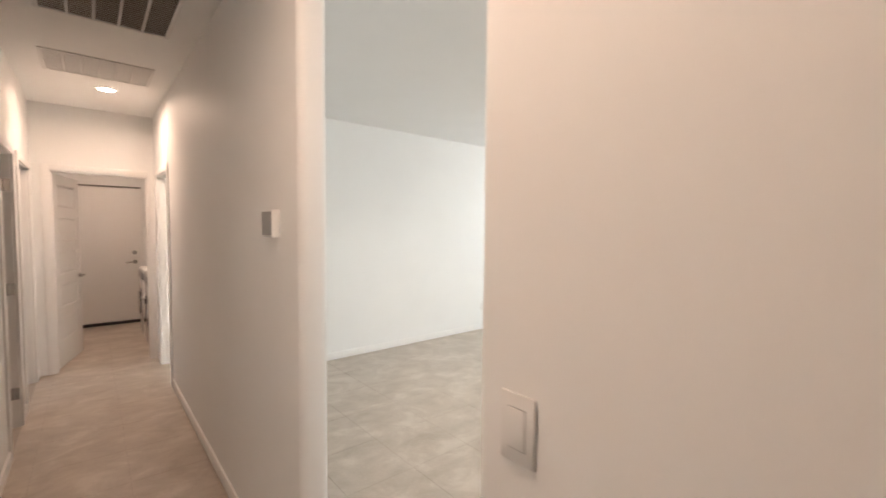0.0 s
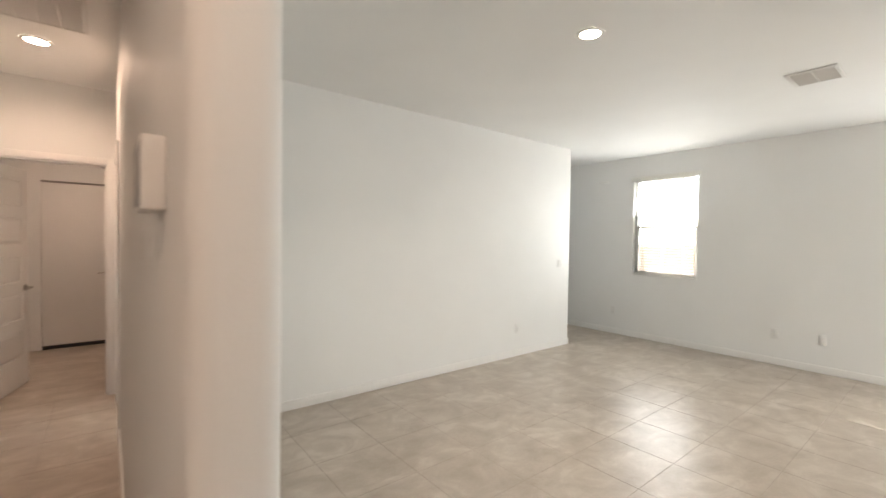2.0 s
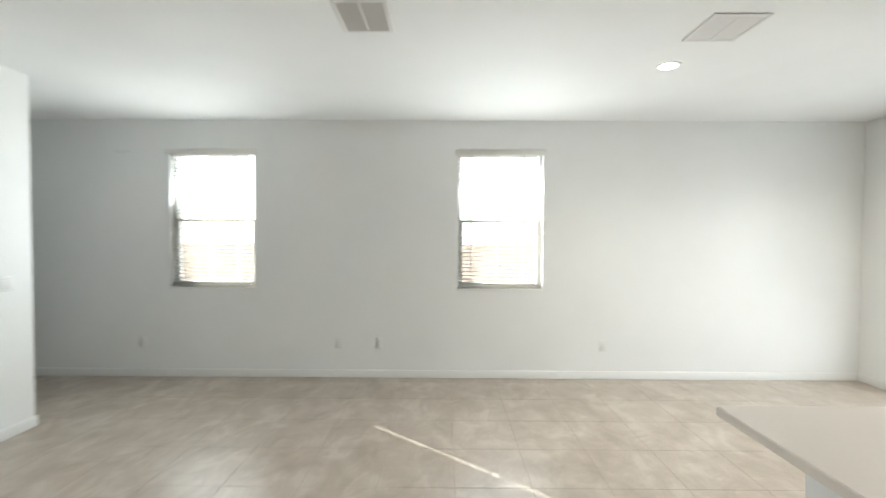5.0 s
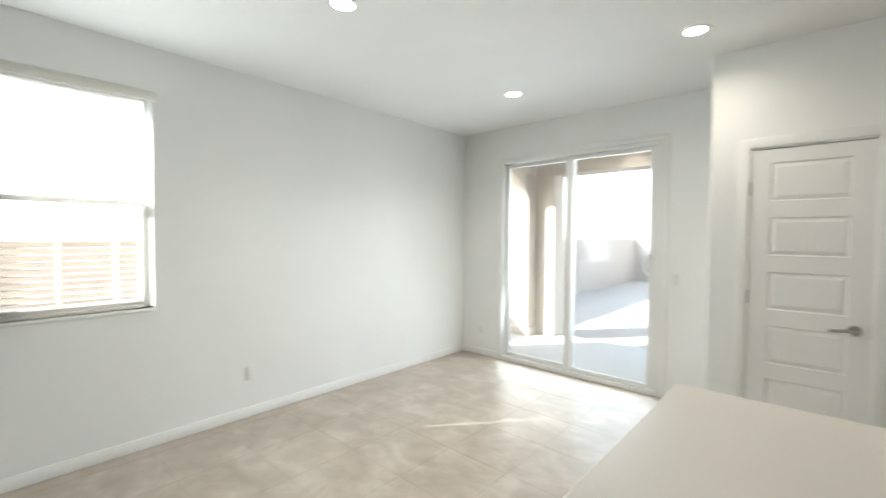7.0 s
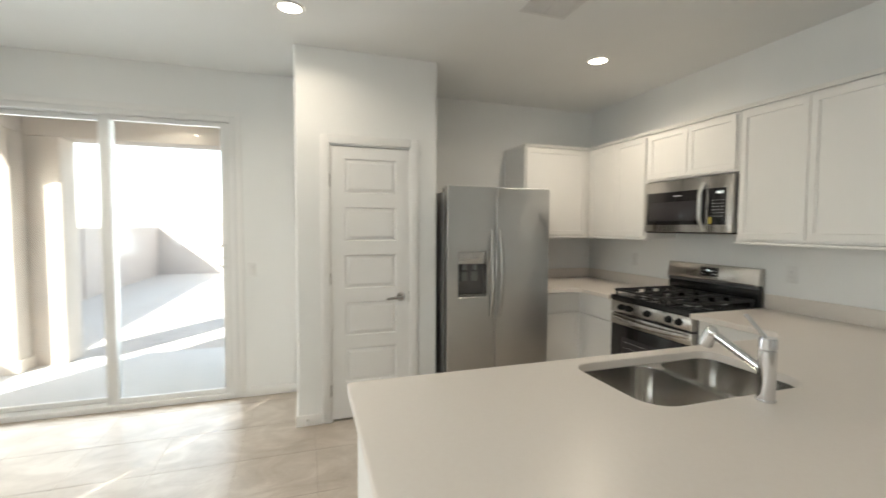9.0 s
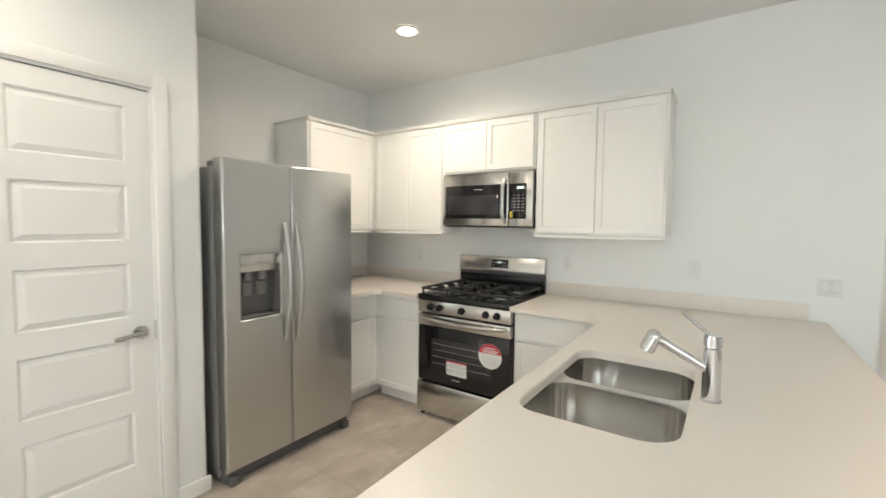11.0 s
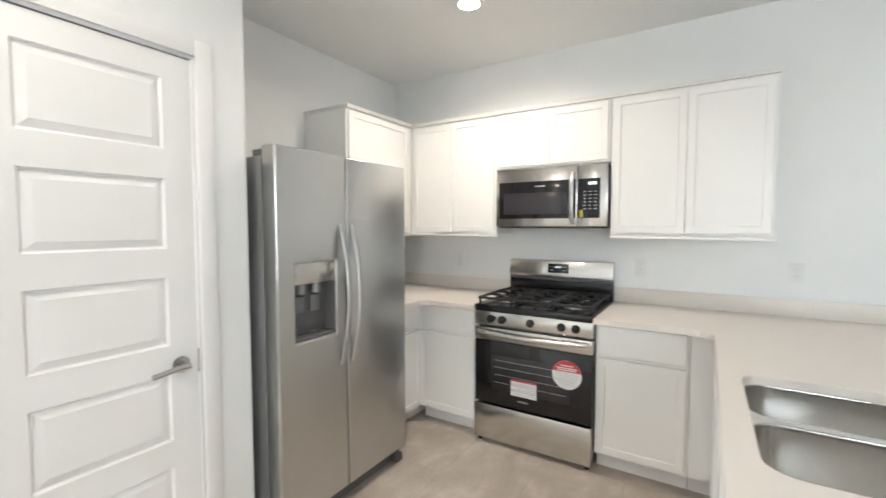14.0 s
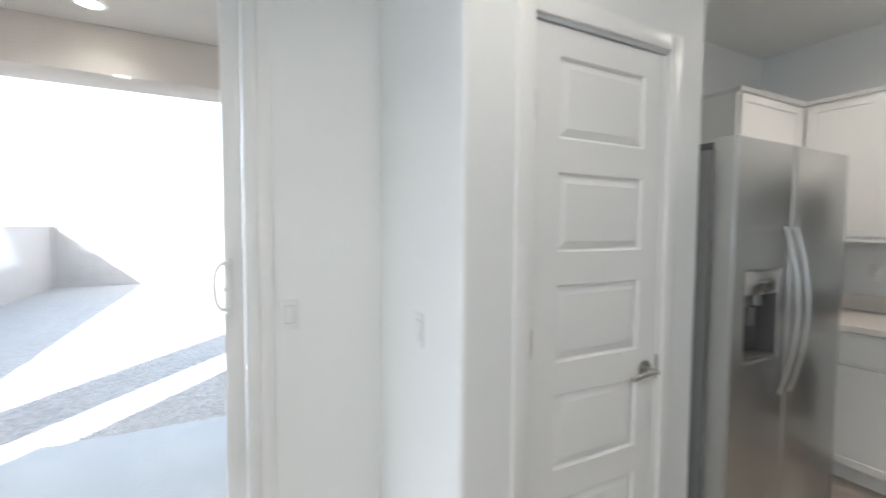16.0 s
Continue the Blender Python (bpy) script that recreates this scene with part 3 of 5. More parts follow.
# sliding patio door
sd = thing("door_4", ((SL0 + SL1) / 2, YS - 0.06, 0), "white vinyl sliding patio door with two glass panels", "sliding door", "", "structure")
bm = box(SL0, SL0 + 0.05, YS - 0.13, YS + 0.006, 0, SLZ, 0.004)
box(SL1 - 0.04, SL1, YS - 0.13, YS + 0.006, 0, SLZ, 0.004, 2, bm)
box(SL0 + 0.05, SL1 - 0.04, YS - 0.13, YS + 0.006, SLZ - 0.045, SLZ, 0.004, 2, bm)
box(SL0 + 0.05, SL1 - 0.04, YS - 0.13, YS + 0.012, 0.0, 0.045, 0.004, 2, bm)
part("door_frame", bm, VINYL, sd)
bm = box(SL0 - 0.045, SL0, YS, YS + 0.009, 0, SLZ + 0.045, 0.002)
box(SL1, SL1 + 0.03, YS, YS + 0.009, 0, SLZ + 0.045, 0.002, 2, bm)
box(SL0, SL1, YS, YS + 0.009, SLZ, SLZ + 0.045, 0.002, 2, bm)
part("trim", bm, TRIM, sd)


def sash(x0, x1, y, left, right):
    bm = box(x0, x0 + left, y - 0.035, y, 0.046, SLZ - 0.046, 0.004)
    box(x1 - right, x1, y - 0.035, y, 0.046, SLZ - 0.046, 0.004, 2, bm)
    box(x0 + left, x1 - right, y - 0.035, y, 0.046, 0.085, 0.004, 2, bm)
    box(x0 + left, x1 - right, y - 0.035, y, SLZ - 0.085, SLZ - 0.046, 0.004, 2, bm)
    panel = part("panel", bm, VINYL, sd)
    g = part("pane", box(x0 + left - 0.005, x1 - right + 0.005, y - 0.02, y - 0.014, 0.08, SLZ - 0.08), GLASS, panel, "clear glass pane")
    g.visible_shadow = False
    return panel


slide = sash(SL0 + 0.052, 5.77, YS - 0.02, 0.068, 0.078)
sash(5.695, SL1 - 0.042, YS - 0.075, 0.075, 0.035)
hx = SL0 + 0.105
bm = box(hx - 0.012, hx + 0.012, YS - 0.02, YS - 0.010, 1.105, 1.315, 0.003)
loop = [(0.0, 1.125), (0.024, 1.13), (0.038, 1.15), (0.044, 1.18), (0.045, 1.212), (0.044, 1.245), (0.038, 1.275), (0.024, 1.295), (0.0, 1.30)]
sweep([(hx + dx, YS + 0.004 + dx * 0.3, z) for dx, z in loop], 0.007, 10, bm, 1.0, Vector((0, 1, 0)))
for z in (1.125, 1.30):
    rod((hx, YS - 0.014, z), (hx, YS + 0.008, z), 0.009, 10, bm)
rod((hx + 0.002, YS - 0.012, 1.19), (hx + 0.016, YS + 0.006, 1.205), 0.006, 10, bm)
part("door_handle", bm, VINYL, slide, "white D-shaped pull handle")

# light of the sky in the openings
for (a, b) in WINDOWS:
    lamp = new("window_light", bpy.data.lights.new("window_light", "AREA"))
    lamp.data.shape, lamp.data.size, lamp.data.size_y = "RECTANGLE", b - a, WIN_Z1 - WIN_Z0
    lamp.data.energy, lamp.data.color = WINDOW_POWER, (0.93, 0.97, 1.0)
    z = (WIN_Z0 + WIN_Z1) / 2
    lamp.matrix_world = look((XW - 0.03, (a + b) / 2, z), (XW - 3, (a + b) / 2, z + 0.9))
lamp = new("window_light", bpy.data.lights.new("window_light", "AREA"))
lamp.data.shape, lamp.data.size, lamp.data.size_y = "RECTANGLE", SL1 - SL0, SLZ
lamp.data.energy, lamp.data.color = SLIDER_POWER, (0.93, 0.97, 1.0)
lamp.matrix_world = look(((SL0 + SL1) / 2, YS - 0.17, SLZ / 2), ((SL0 + SL1) / 2, YS + 3, SLZ / 2 + 0.6))


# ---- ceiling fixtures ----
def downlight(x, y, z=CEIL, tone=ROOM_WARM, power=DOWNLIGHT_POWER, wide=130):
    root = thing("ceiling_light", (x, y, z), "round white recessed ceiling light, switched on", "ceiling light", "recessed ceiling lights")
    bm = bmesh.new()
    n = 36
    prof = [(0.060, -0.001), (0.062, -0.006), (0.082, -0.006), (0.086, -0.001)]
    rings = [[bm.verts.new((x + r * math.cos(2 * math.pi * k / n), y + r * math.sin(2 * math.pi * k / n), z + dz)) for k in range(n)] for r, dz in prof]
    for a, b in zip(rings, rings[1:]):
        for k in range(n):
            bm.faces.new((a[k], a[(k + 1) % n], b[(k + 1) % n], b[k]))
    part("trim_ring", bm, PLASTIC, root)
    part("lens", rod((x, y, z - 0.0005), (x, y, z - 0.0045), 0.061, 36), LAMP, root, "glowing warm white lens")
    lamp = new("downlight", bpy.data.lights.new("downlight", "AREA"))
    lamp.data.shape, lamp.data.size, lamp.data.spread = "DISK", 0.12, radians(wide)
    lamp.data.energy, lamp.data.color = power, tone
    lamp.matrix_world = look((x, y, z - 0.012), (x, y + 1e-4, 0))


for x, y in ((3.178, 2.594), (5.804, -2.04), (5.715, -0.184)):
    downlight(x, y)
for x, y, power in ((4.34, -1.775, 1.0), (2.135, -1.86, 1.75)):
    downlight(x, y, CEIL, KITCHEN_WARM, power, 155)
downlight(0.48, 5.00, CEIL, HALL_WARM, 1.5, 165)
downlight(0.46, 0.91, CEIL, HALL_WARM, 1.25, 165)
# laundry light is out of view, added to brighten that room
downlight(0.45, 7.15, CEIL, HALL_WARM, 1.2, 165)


def register(name, x0, x1, y0, y1, z, split, along, label, n, duct=RECESS_SHADE, tilt=28):
    """A ceiling grille: a raised frame, bars that split it, and louvres over a flat backing sheet."""
    root = thing(name, ((x0 + x1) / 2, (y0 + y1) / 2, z), label, "air vent", "ceiling vents")
    f = 0.026
    bm = box(x0, x1, y0, y0 + f, z - 0.009, z - 0.0005, 0.003)
    box(x0, x1, y1 - f, y1, z - 0.009, z - 0.0005, 0.003, 2, bm)
    box(x0, x0 + f, y0 + f, y1 - f, z - 0.009, z - 0.0005, 0.003, 2, bm)
    box(x1 - f, x1, y0 + f, y1 - f, z - 0.009, z - 0.0005, 0.003, 2, bm)
    part("frame", bm, VENTMETAL, root)
    # no duct is built; the default dark colour stands for its shade
    part("backing", box(x0 + f, x1 - f, y0 + f, y1 - f, z - 0.0015, z - 0.0005), duct, root, "flat sheet in place of the duct behind the louvres")
    for k in range(1, split):
        if along == "x":
            p = x0 + f + (x1 - x0 - 2 * f) * k / split
            part("bar", box(p - 0.008, p + 0.008, y0 + f, y1 - f, z - 0.008, z - 0.001, 0.002), VENTMETAL, root)
        else:
            p = y0 + f + (y1 - y0 - 2 * f) * k / split
            part("bar", box(x0 + f, x1 - f, p - 0.008, p + 0.008, z - 0.008, z - 0.001, 0.002), VENTMETAL, root)
    shared = None
    for k in range(n):
        if along == "x":
            c, p = (x0 + x1) / 2, y0 + f + (y1 - y0 - 2 * f) * (k + 0.5) / n
            size, turn = (x1 - x0 - 2 * f, 0.013, 0.0012), Euler((radians(tilt), 0, 0))
            at = (0, p - (y0 + y1) / 2, -0.0055)
        else:
            p = x0 + f + (x1 - x0 - 2 * f) * (k + 0.5) / n
            size, turn = (0.013, y1 - y0 - 2 * f, 0.0012), Euler((0, radians(tilt), 0))
            at = (p - (x0 + x1) / 2, 0, -0.0055)
        if shared is None:
            bm = box(-size[0] / 2, size[0] / 2, -size[1] / 2, size[1] / 2, -size[2] / 2, size[2] / 2)
            bmesh.ops.transform(bm, verts=bm.verts, matrix=turn.to_matrix().to_4x4())
            shared = bpy.data.meshes.new("louvre")
            bm.to_mesh(shared)
            bm.free()
            shared.materials.append(VENTMETAL)
        ob = new("louvre", shared)
        ob.parent, ob.location = root, at


register("ceiling_vent", 4.873, 5.225, 1.715, 2.019, CEIL, 2, "y", "white steel ceiling air register with two louvre banks", 14)
register("return_grille", 0.126, 0.759, 2.675, 3.42, CEIL, 5, "x", "large white return air grille with a tan filter", 26, FILTER)
register("return_grille", 0.09, 0.759, 4.135, 4.655, CEIL, 6, "x", "white transfer air grille on the hall ceiling", 30, PLASTIC, 6)
register("ceiling_vent", 5.005, 5.33, -0.386, -0.062, CEIL, 2, "y", "white steel ceiling air register", 20, PLASTIC, 10)
register("ceiling_vent", 2.76, 3.065, -1.385, -1.075, CEIL, 2, "x", "white steel kitchen ceiling register", 14)

sm = thing("smoke_detector", (0.19, 1.02, CEIL), "round white smoke detector on the hall ceiling", "smoke detector")
bm = rod((0.19, 1.02, CEIL - 0.001), (0.19, 1.02, CEIL - 0.018), 0.066, 32, bevel=0.003)
part("mounting_ring", bm, PLASTIC, sm)
part("cover", rod((0.19, 1.02, CEIL - 0.017), (0.19, 1.02, CEIL - 0.042), 0.058, 32, r2=0.046, bevel=0.006), PLASTIC, sm)


# ---- wall plates ----
def plate(kind, p, out, gangs=1):
    """An outlet or a rocker switch; out is the wall's normal (+-x or +-y)."""
    w = 0.070 if gangs == 1 else 0.116
    label = {"outlet": "white duplex power outlet on the wall", "switch": "white rocker light switch on the wall"}[kind]
    root = thing("power_outlet" if kind == "outlet" else "light_switch", p, label, kind, "outlets" if kind == "outlet" else "switches")
    out = Vector(out)
    yaw = math.degrees(math.atan2(out.x, -out.y))
    m = Matrix.Translation(p) @ pose(0, 0, 0, 0, 0, yaw)
    part("cover_plate", turned(box(-w / 2, w / 2, -0.006, 0, -0.0575, 0.0575, 0.003), m), PLASTIC, root)
    for g in range(gangs):
        cx = 0 if gangs == 1 else (-0.023, 0.023)[g]
        bm = box(cx - 0.0165, cx + 0.0165, -0.0085, -0.005, -0.033, 0.033, 0.0015)
        part("rocker" if kind == "switch" else "socket_face", turned(bm, m), PLASTIC, root)
        if kind == "outlet":
            bm = bmesh.new()
            for dz in (-0.017, 0.017):
                box(cx - 0.0075, cx - 0.0055, -0.0090, -0.0083, dz - 0.004, dz + 0.004, bm=bm)
                box(cx + 0.0055, cx + 0.0075, -0.0090, -0.0083, dz - 0.004, dz + 0.004, bm=bm)
                box(cx - 0.0015, cx + 0.0015, -0.0090, -0.0083, dz - 0.011, dz - 0.008, bm=bm)
            part("slots", turned(bm, m), GREYINK, root, "dark plug slots")
        else:
            # the rocker's shadow line is put in as a thin grey strip
            part("gap", turned(box(cx - 0.0175, cx + 0.0175, -0.0064, -0.0058, -0.0345, 0.0345), m), GREYINK, root, "grey strip painted as the shadow line round the rocker")


for y, z in ((4.63, 0.37), (2.54, 0.37), (2.11, 0.375), (-0.28, 0.355)):
    plate("outlet", (XW, y, z), (-1, 0, 0))
for x, z in ((1.79, 0.345), (4.87, 0.345)):
    plate("outlet", (x, ROOM_N, z), (0, -1, 0))
plate("switch", (5.73, ROOM_N, 1.145), (0, -1, 0), 2)
plate("outlet", (6.84, YS, 0.33), (0, 1, 0))
plate("switch", (4.705, YS, 1.09), (0, 1, 0))
plate("switch", (4.335, -2.58, 1.085), (1, 0, 0))
plate("outlet", (XK, -0.20, 1.167), (1, 0, 0))
plate("switch", (XK, 0.46, 1.12), (1, 0, 0), 2)
plate("outlet", (XK, -2.42, 1.16), (1, 0, 0))
plate("outlet", (XK, -1.022, 1.165), (1, 0, 0))
plate("switch", (0.86, 0.578, 1.215), (-1, 0, 0))

wv = thing("wall_vent", (XW, 4.83, 2.40), "small white sensor strip high on the wall", "wall sensor")
part("cover", box(XW - 0.02, XW, 4.75, 4.91, 2.385, 2.415, 0.005), PLASTIC, wv)

th = thing("thermostat", (HALL_R, 1.90, 1.55), "white wall thermostat with a grey display", "thermostat")
part("body", box(HALL_R - 0.032, HALL_R, 1.83, 1.96, 1.492, 1.602, 0.005, 3), PLASTIC, th)
part("display", box(HALL_R - 0.0335, HALL_R - 0.031, 1.838, 1.952, 1.500, 1.594, 0.001), GREYINK, th, "grey display")

# ---- kitchen ----
CTR = 0.914
PEN_Y0, PEN_Y1, PEN_X = -0.60, 0.455, 4.133
CF_X, CF_Y = 1.905, -2.35
RNG0, RNG1 = -1.948, -1.18


def shaker(axis, face, a0, a1, z0, z1, sign=1, t=0.019, rail=0.057):
    """A shaker front in one piece: a frame with a recessed flat middle, standing off face."""
    lo, hi = sorted((face, face + sign * t))
    bm = box(lo, hi, a0, a1, z0, z1) if axis == "y" else box(a0, a1, lo, hi, z0, z1)
    bm.normal_update()
    out = Vector((sign, 0, 0)) if axis == "y" else Vector((0, sign, 0))
    front = [f for f in bm.faces if f.normal.dot(out) > 0.9]
    edge = [e for e in front[0].edges]
    bmesh.ops.inset_individual(bm, faces=front, thickness=rail, depth=0.0)
    bmesh.ops.inset_individual(bm, faces=front, thickness=0.003, depth=-0.007)
    bmesh.ops.bevel(bm, geom=[e for e in edge if e.is_valid], offset=0.0015, segments=1, affect="EDGES")
    return bm


def cabinet(name, label, axis, back, face, a0, a1, z0, z1, doors, drawer=None, toe=0.0, group="", sign=1):
    """One cabinet unit: body, optional toe kick, doors and a drawer front."""
    lo, hi = sorted((back, face))
    base = (lo, a0, z0) if axis == "y" else (a0, lo, z0)
    root = thing(name, base, label, "cabinet", group)

    def span(p, q, u, w, d0, d1, bev=0.0015):
        e0, e1 = sorted((d0, d1))
        return box(e0, e1, p, q, u, w, bev, 1) if axis == "y" else box(p, q, e0, e1, u, w, bev, 1)

    part("body", span(a0, a1, z0 + toe, z1, back, face), CABINET, root)
    if toe:
        part("toe_kick", span(a0 + 0.001, a1 - 0.001, z0, z0 + toe, back, face - sign * 0.065), CABINET, root)
    top = z1 - 0.016
    if drawer:
        part("drawer_front", span(a0 + 0.014, a1 - 0.014, drawer, top, face + sign * 0.0002, face + sign * 0.019, 0.002), CABINET, root)
        top = drawer - 0.022
    inner0, inner1 = a0 + 0.014, a1 - 0.014
    w = (inner1 - inner0 - 0.004 * (doors - 1)) / max(doors, 1)
    for k in range(doors):
        p = inner0 + k * (w + 0.004)
        part("door", shaker(axis, face + sign * 0.0002, p, p + w, z0 + toe + 0.016, top, sign), CABINET, root)
    return root


UP0, UP1 = 1.38, 2.235
GU, GB = "wall cabinets", "base cabinets"
cabinet("wall_cabinet", "white shaker wall cabinet beside the range hood microwave", "y", XK, 1.54, -2.70, -1.952, UP0, UP1, 2, group=GU)
cabinet("wall_cabinet", "short white shaker cabinet above the microwave", "y", XK, 1.54, -1.948, -1.170, 1.842, UP1, 2, group=GU)
cabinet("wall_cabinet", "wide white shaker wall cabinet with two doors", "y", XK, 1.54, -1.166, -0.342, UP0, UP1, 2, group=GU)
cabinet("wall_cabinet", "white shaker corner wall cabinet near the refrigerator", "x", YK, -2.72, 1.58, 2.277, UP0, UP1, 1, group=GU)
filler = thing("cabinet_filler", (1.3, -2.9, UP0), "white corner filler between wall cabinets", "cabinet filler")
part("panel", box(XK, 1.54, -2.74, -2.702, UP0, UP1, 0.001), CABINET, filler)
part("panel", box(1.54, 1.578, YK, -2.72, UP0, UP1, 0.001), CABINET, filler)
crown = bmesh.new()
for dz, d in ((0.0, 0.003), (0.008, 0.006), (0.016, 0.010)):
    box(XK, 1.56 + d, -2.71, -0.342 + d, UP1 + dz, UP1 + dz + 0.008, 0.002, 1, crown)
    box(XK, 2.277 + d, YK, -2.70 + d, UP1 + dz + 0.0003, UP1 + dz + 0.0077, 0.002, 1, crown)
crown_root = thing("crown_moulding", (1.4, -1.5, UP1), "slim white crown strip on the wall cabinets", "cabinet trim")
part("moulding", crown, CABINET, crown_root)
rail = thing("light_rail", (1.4, -1.5, UP0 - 0.02), "slim white light rail under the wall cabinets", "cabinet trim")
part("moulding", box(1.50, 1.566, -2.70, -1.956, UP0 - 0.018, UP0 - 0.001, 0.002), CABINET, rail)
part("moulding", box(1.50, 1.566, -1.162, -0.337, UP0 - 0.018, UP0 - 0.001, 0.002), CABINET, rail)
part("moulding", box(1.60, 2.28, -2.745, -2.695, UP0 - 0.018, UP0 - 0.001, 0.002), CABINET, rail)

BT = CTR - 0.032
cabinet("base_cabinet", "white shaker base cabinet with one drawer beside the range", "y", XK, 1.83, -2.43, RNG0 - 0.004, 0, BT, 1, 0.70, 0.10, GB)
cabinet("base_cabinet", "white shaker base cabinet with one drawer beside the range", "y", XK, 1.83, RNG1 + 0.004, -0.70, 0, BT, 1, 0.70, 0.10, GB)
cabinet("base_cabinet", "white shaker corner base cabinet near the refrigerator", "x", YK, -2.43, 1.22, 1.83, 0, BT, 1, 0.70, 0.10, GB)
cabinet("base_cabinet", "white shaker base cabinet next to the refrigerator", "x", YK, -2.43, 1.832, 2.295, 0, BT, 1, 0.70, 0.10, GB)
cabinet("base_cabinet", "white blind corner cabinet of the peninsula", "y", XK, 1.83, -0.698, 0.03, 0, BT, 0, None, 0.10, GB)
cabinet("base_cabinet", "white shaker base cabinet of the peninsula", "x", 0.03, -0.575, 1.834, 2.43, 0, BT, 1, 0.70, 0.10, GB, -1)
sink_unit = thing("sink_cabinet", (2.9, -0.28, 0), "white shaker sink base cabinet of the peninsula", "cabinet", GB)
bm = box(2.434, 2.45, -0.575, 0.03, 0.10, BT, 0.001)
box(3.35, 3.366, -0.575, 0.03, 0.10, BT, 0.001, 1, bm)
box(2.45, 3.35, -0.575, 0.03, 0.10, 0.118, 0.001, 1, bm)
box(2.45, 3.35, -0.575, -0.557, 0.118, BT, 0.001, 1, bm)
part("body", bm, CABINET, sink_unit)
part("toe_kick", box(2.434, 3.366, -0.51, 0.03, 0, 0.10), CABINET, sink_unit)
for p in (2.448, 2.905):
    part("door", shaker("x", -0.5752, p, p + 0.45, 0.116, BT - 0.016, -1), CABINET, sink_unit)
dw = thing("dishwasher", (3.7, -0.28, 0), "stainless steel dishwasher built into the peninsula", "dishwasher")
part("body", box(3.372, 3.966, -0.56, 0.03, 0.10, BT, 0.002), GREYBODY, dw)
part("toe_kick", box(3.372, 3.966, -0.50, 0.03, 0, 0.10), BLACK, dw)
part("door", box(3.374, 3.964, -0.60, -0.561, 0.105, BT - 0.01, 0.006), STEEL, dw)
back = thing("peninsula_panel", (2.7, 0.06, 0), "white painted panel closing the back of the peninsula", "panel")
part("panel", box(XK, 4.10, 0.034, 0.16, 0, BT, 0.003), WALL, back)
part("end_panel", box(3.97, 4.10, -0.575, 0.033, 0, BT, 0.002), CABINET, back)

# worktops: the L by the range and the peninsula with its sink cut-out
SX0, SX1, SY0, SY1 = 2.545, 3.258, -0.528, -0.095


def slab(outline, hole, z0, z1):
    bm = bmesh.new()
    loops = []
    for pts in (outline, *hole):
        vs = [bm.verts.new((x, y, z1)) for x, y in pts]
        loops += [bm.edges.new((vs[k], vs[(k + 1) % len(vs)])) for k in range(len(vs))]
    bmesh.ops.triangle_fill(bm, edges=loops, use_beauty=True, use_dissolve=False)
    faces = bm.faces[:]
    down = bmesh.ops.extrude_face_region(bm, geom=faces)
    bmesh.ops.translate(bm, verts=[g for g in down["geom"] if isinstance(g, bmesh.types.BMVert)], vec=(0, 0, z0 - z1))
    bm.normal_update()
    rim = [e for e in bm.edges if all(abs(vv.co.z - z1) < 1e-6 for vv in e.verts) and len(e.link_faces) == 2 and e.calc_face_angle(0) > 1.0]
    bmesh.ops.bevel(bm, geom=rim, offset=0.003, segments=2, affect="EDGES")
    return bm


sink_hole = rounded_loop(SX0, SX1, SY0, SY1, [0.10, 0.10, 0.07, 0.07])[::-1]
r = 0.01
pen = [(XK, RNG1), (CF_X, RNG1), (CF_X, PEN_Y0 - 0.06), (CF_X + 0.06, PEN_Y0)]
pen += [(PEN_X - r, PEN_Y0), (PEN_X, PEN_Y0 + r), (PEN_X, PEN_Y1 - r), (PEN_X - r, PEN_Y1), (XK, PEN_Y1)]
wt = thing("worktop", (2.7, -0.1, BT), "pale quartz peninsula worktop with a sink cut-out", "worktop", "worktops")
part("slab", slab(pen, [sink_hole], BT, CTR), QUARTZ, wt)
part("upstand", box(XK, XK + 0.02, RNG1, 0.375, CTR, CTR + 0.10, 0.002), QUARTZ, wt, "low quartz upstand")
wt = thing("worktop", (1.6, -2.7, BT), "pale quartz corner worktop beside the range", "worktop", "worktops")
ell = [(XK, YK), (2.30, YK), (2.30, CF_Y), (CF_X + 0.05, CF_Y), (CF_X, CF_Y + 0.05), (CF_X, RNG0), (XK, RNG0)]
part("slab", slab(ell, [], BT, CTR), QUARTZ, wt)
part("upstand", box(XK, XK + 0.02, YK + 0.02, RNG0, CTR, CTR + 0.10, 0.002), QUARTZ, wt, "low quartz upstand")
part("upstand", box(XK, 2.30, YK, YK + 0.02, CTR, CTR + 0.10, 0.002), QUARTZ, wt, "low quartz upstand")

# sink
sink = thing("sink", ((SX0 + SX1) / 2, (SY0 + SY1) / 2, CTR - 0.2), "undermounted double bowl stainless steel sink", "sink")
mid = 2.865


def bowl(x0, x1, radii, depth):
    bm = bmesh.new()
    levels = ((0.0, 0.0), (0.0, -0.02), (0.006, -depth + 0.05), (0.016, -depth + 0.02), (0.045, -depth))
    rings = []
    for inset, dz in levels:
        pts = rounded_loop(x0 + inset, x1 - inset, SY0 - 0.004 + inset, SY1 + 0.004 - inset, [max(q - inset * 0.3, 0.02) for q in radii], 8)
        rings.append([bm.verts.new((x, y, BT - 0.009 + dz)) for x, y in pts])
    n = len(rings[0])
    for a, b in zip(rings, rings[1:]):
        for k in range(n):
            bm.faces.new((a[k], a[(k + 1) % n], b[(k + 1) % n], b[k]))
    bm.faces.new(rings[-1])
    return bm


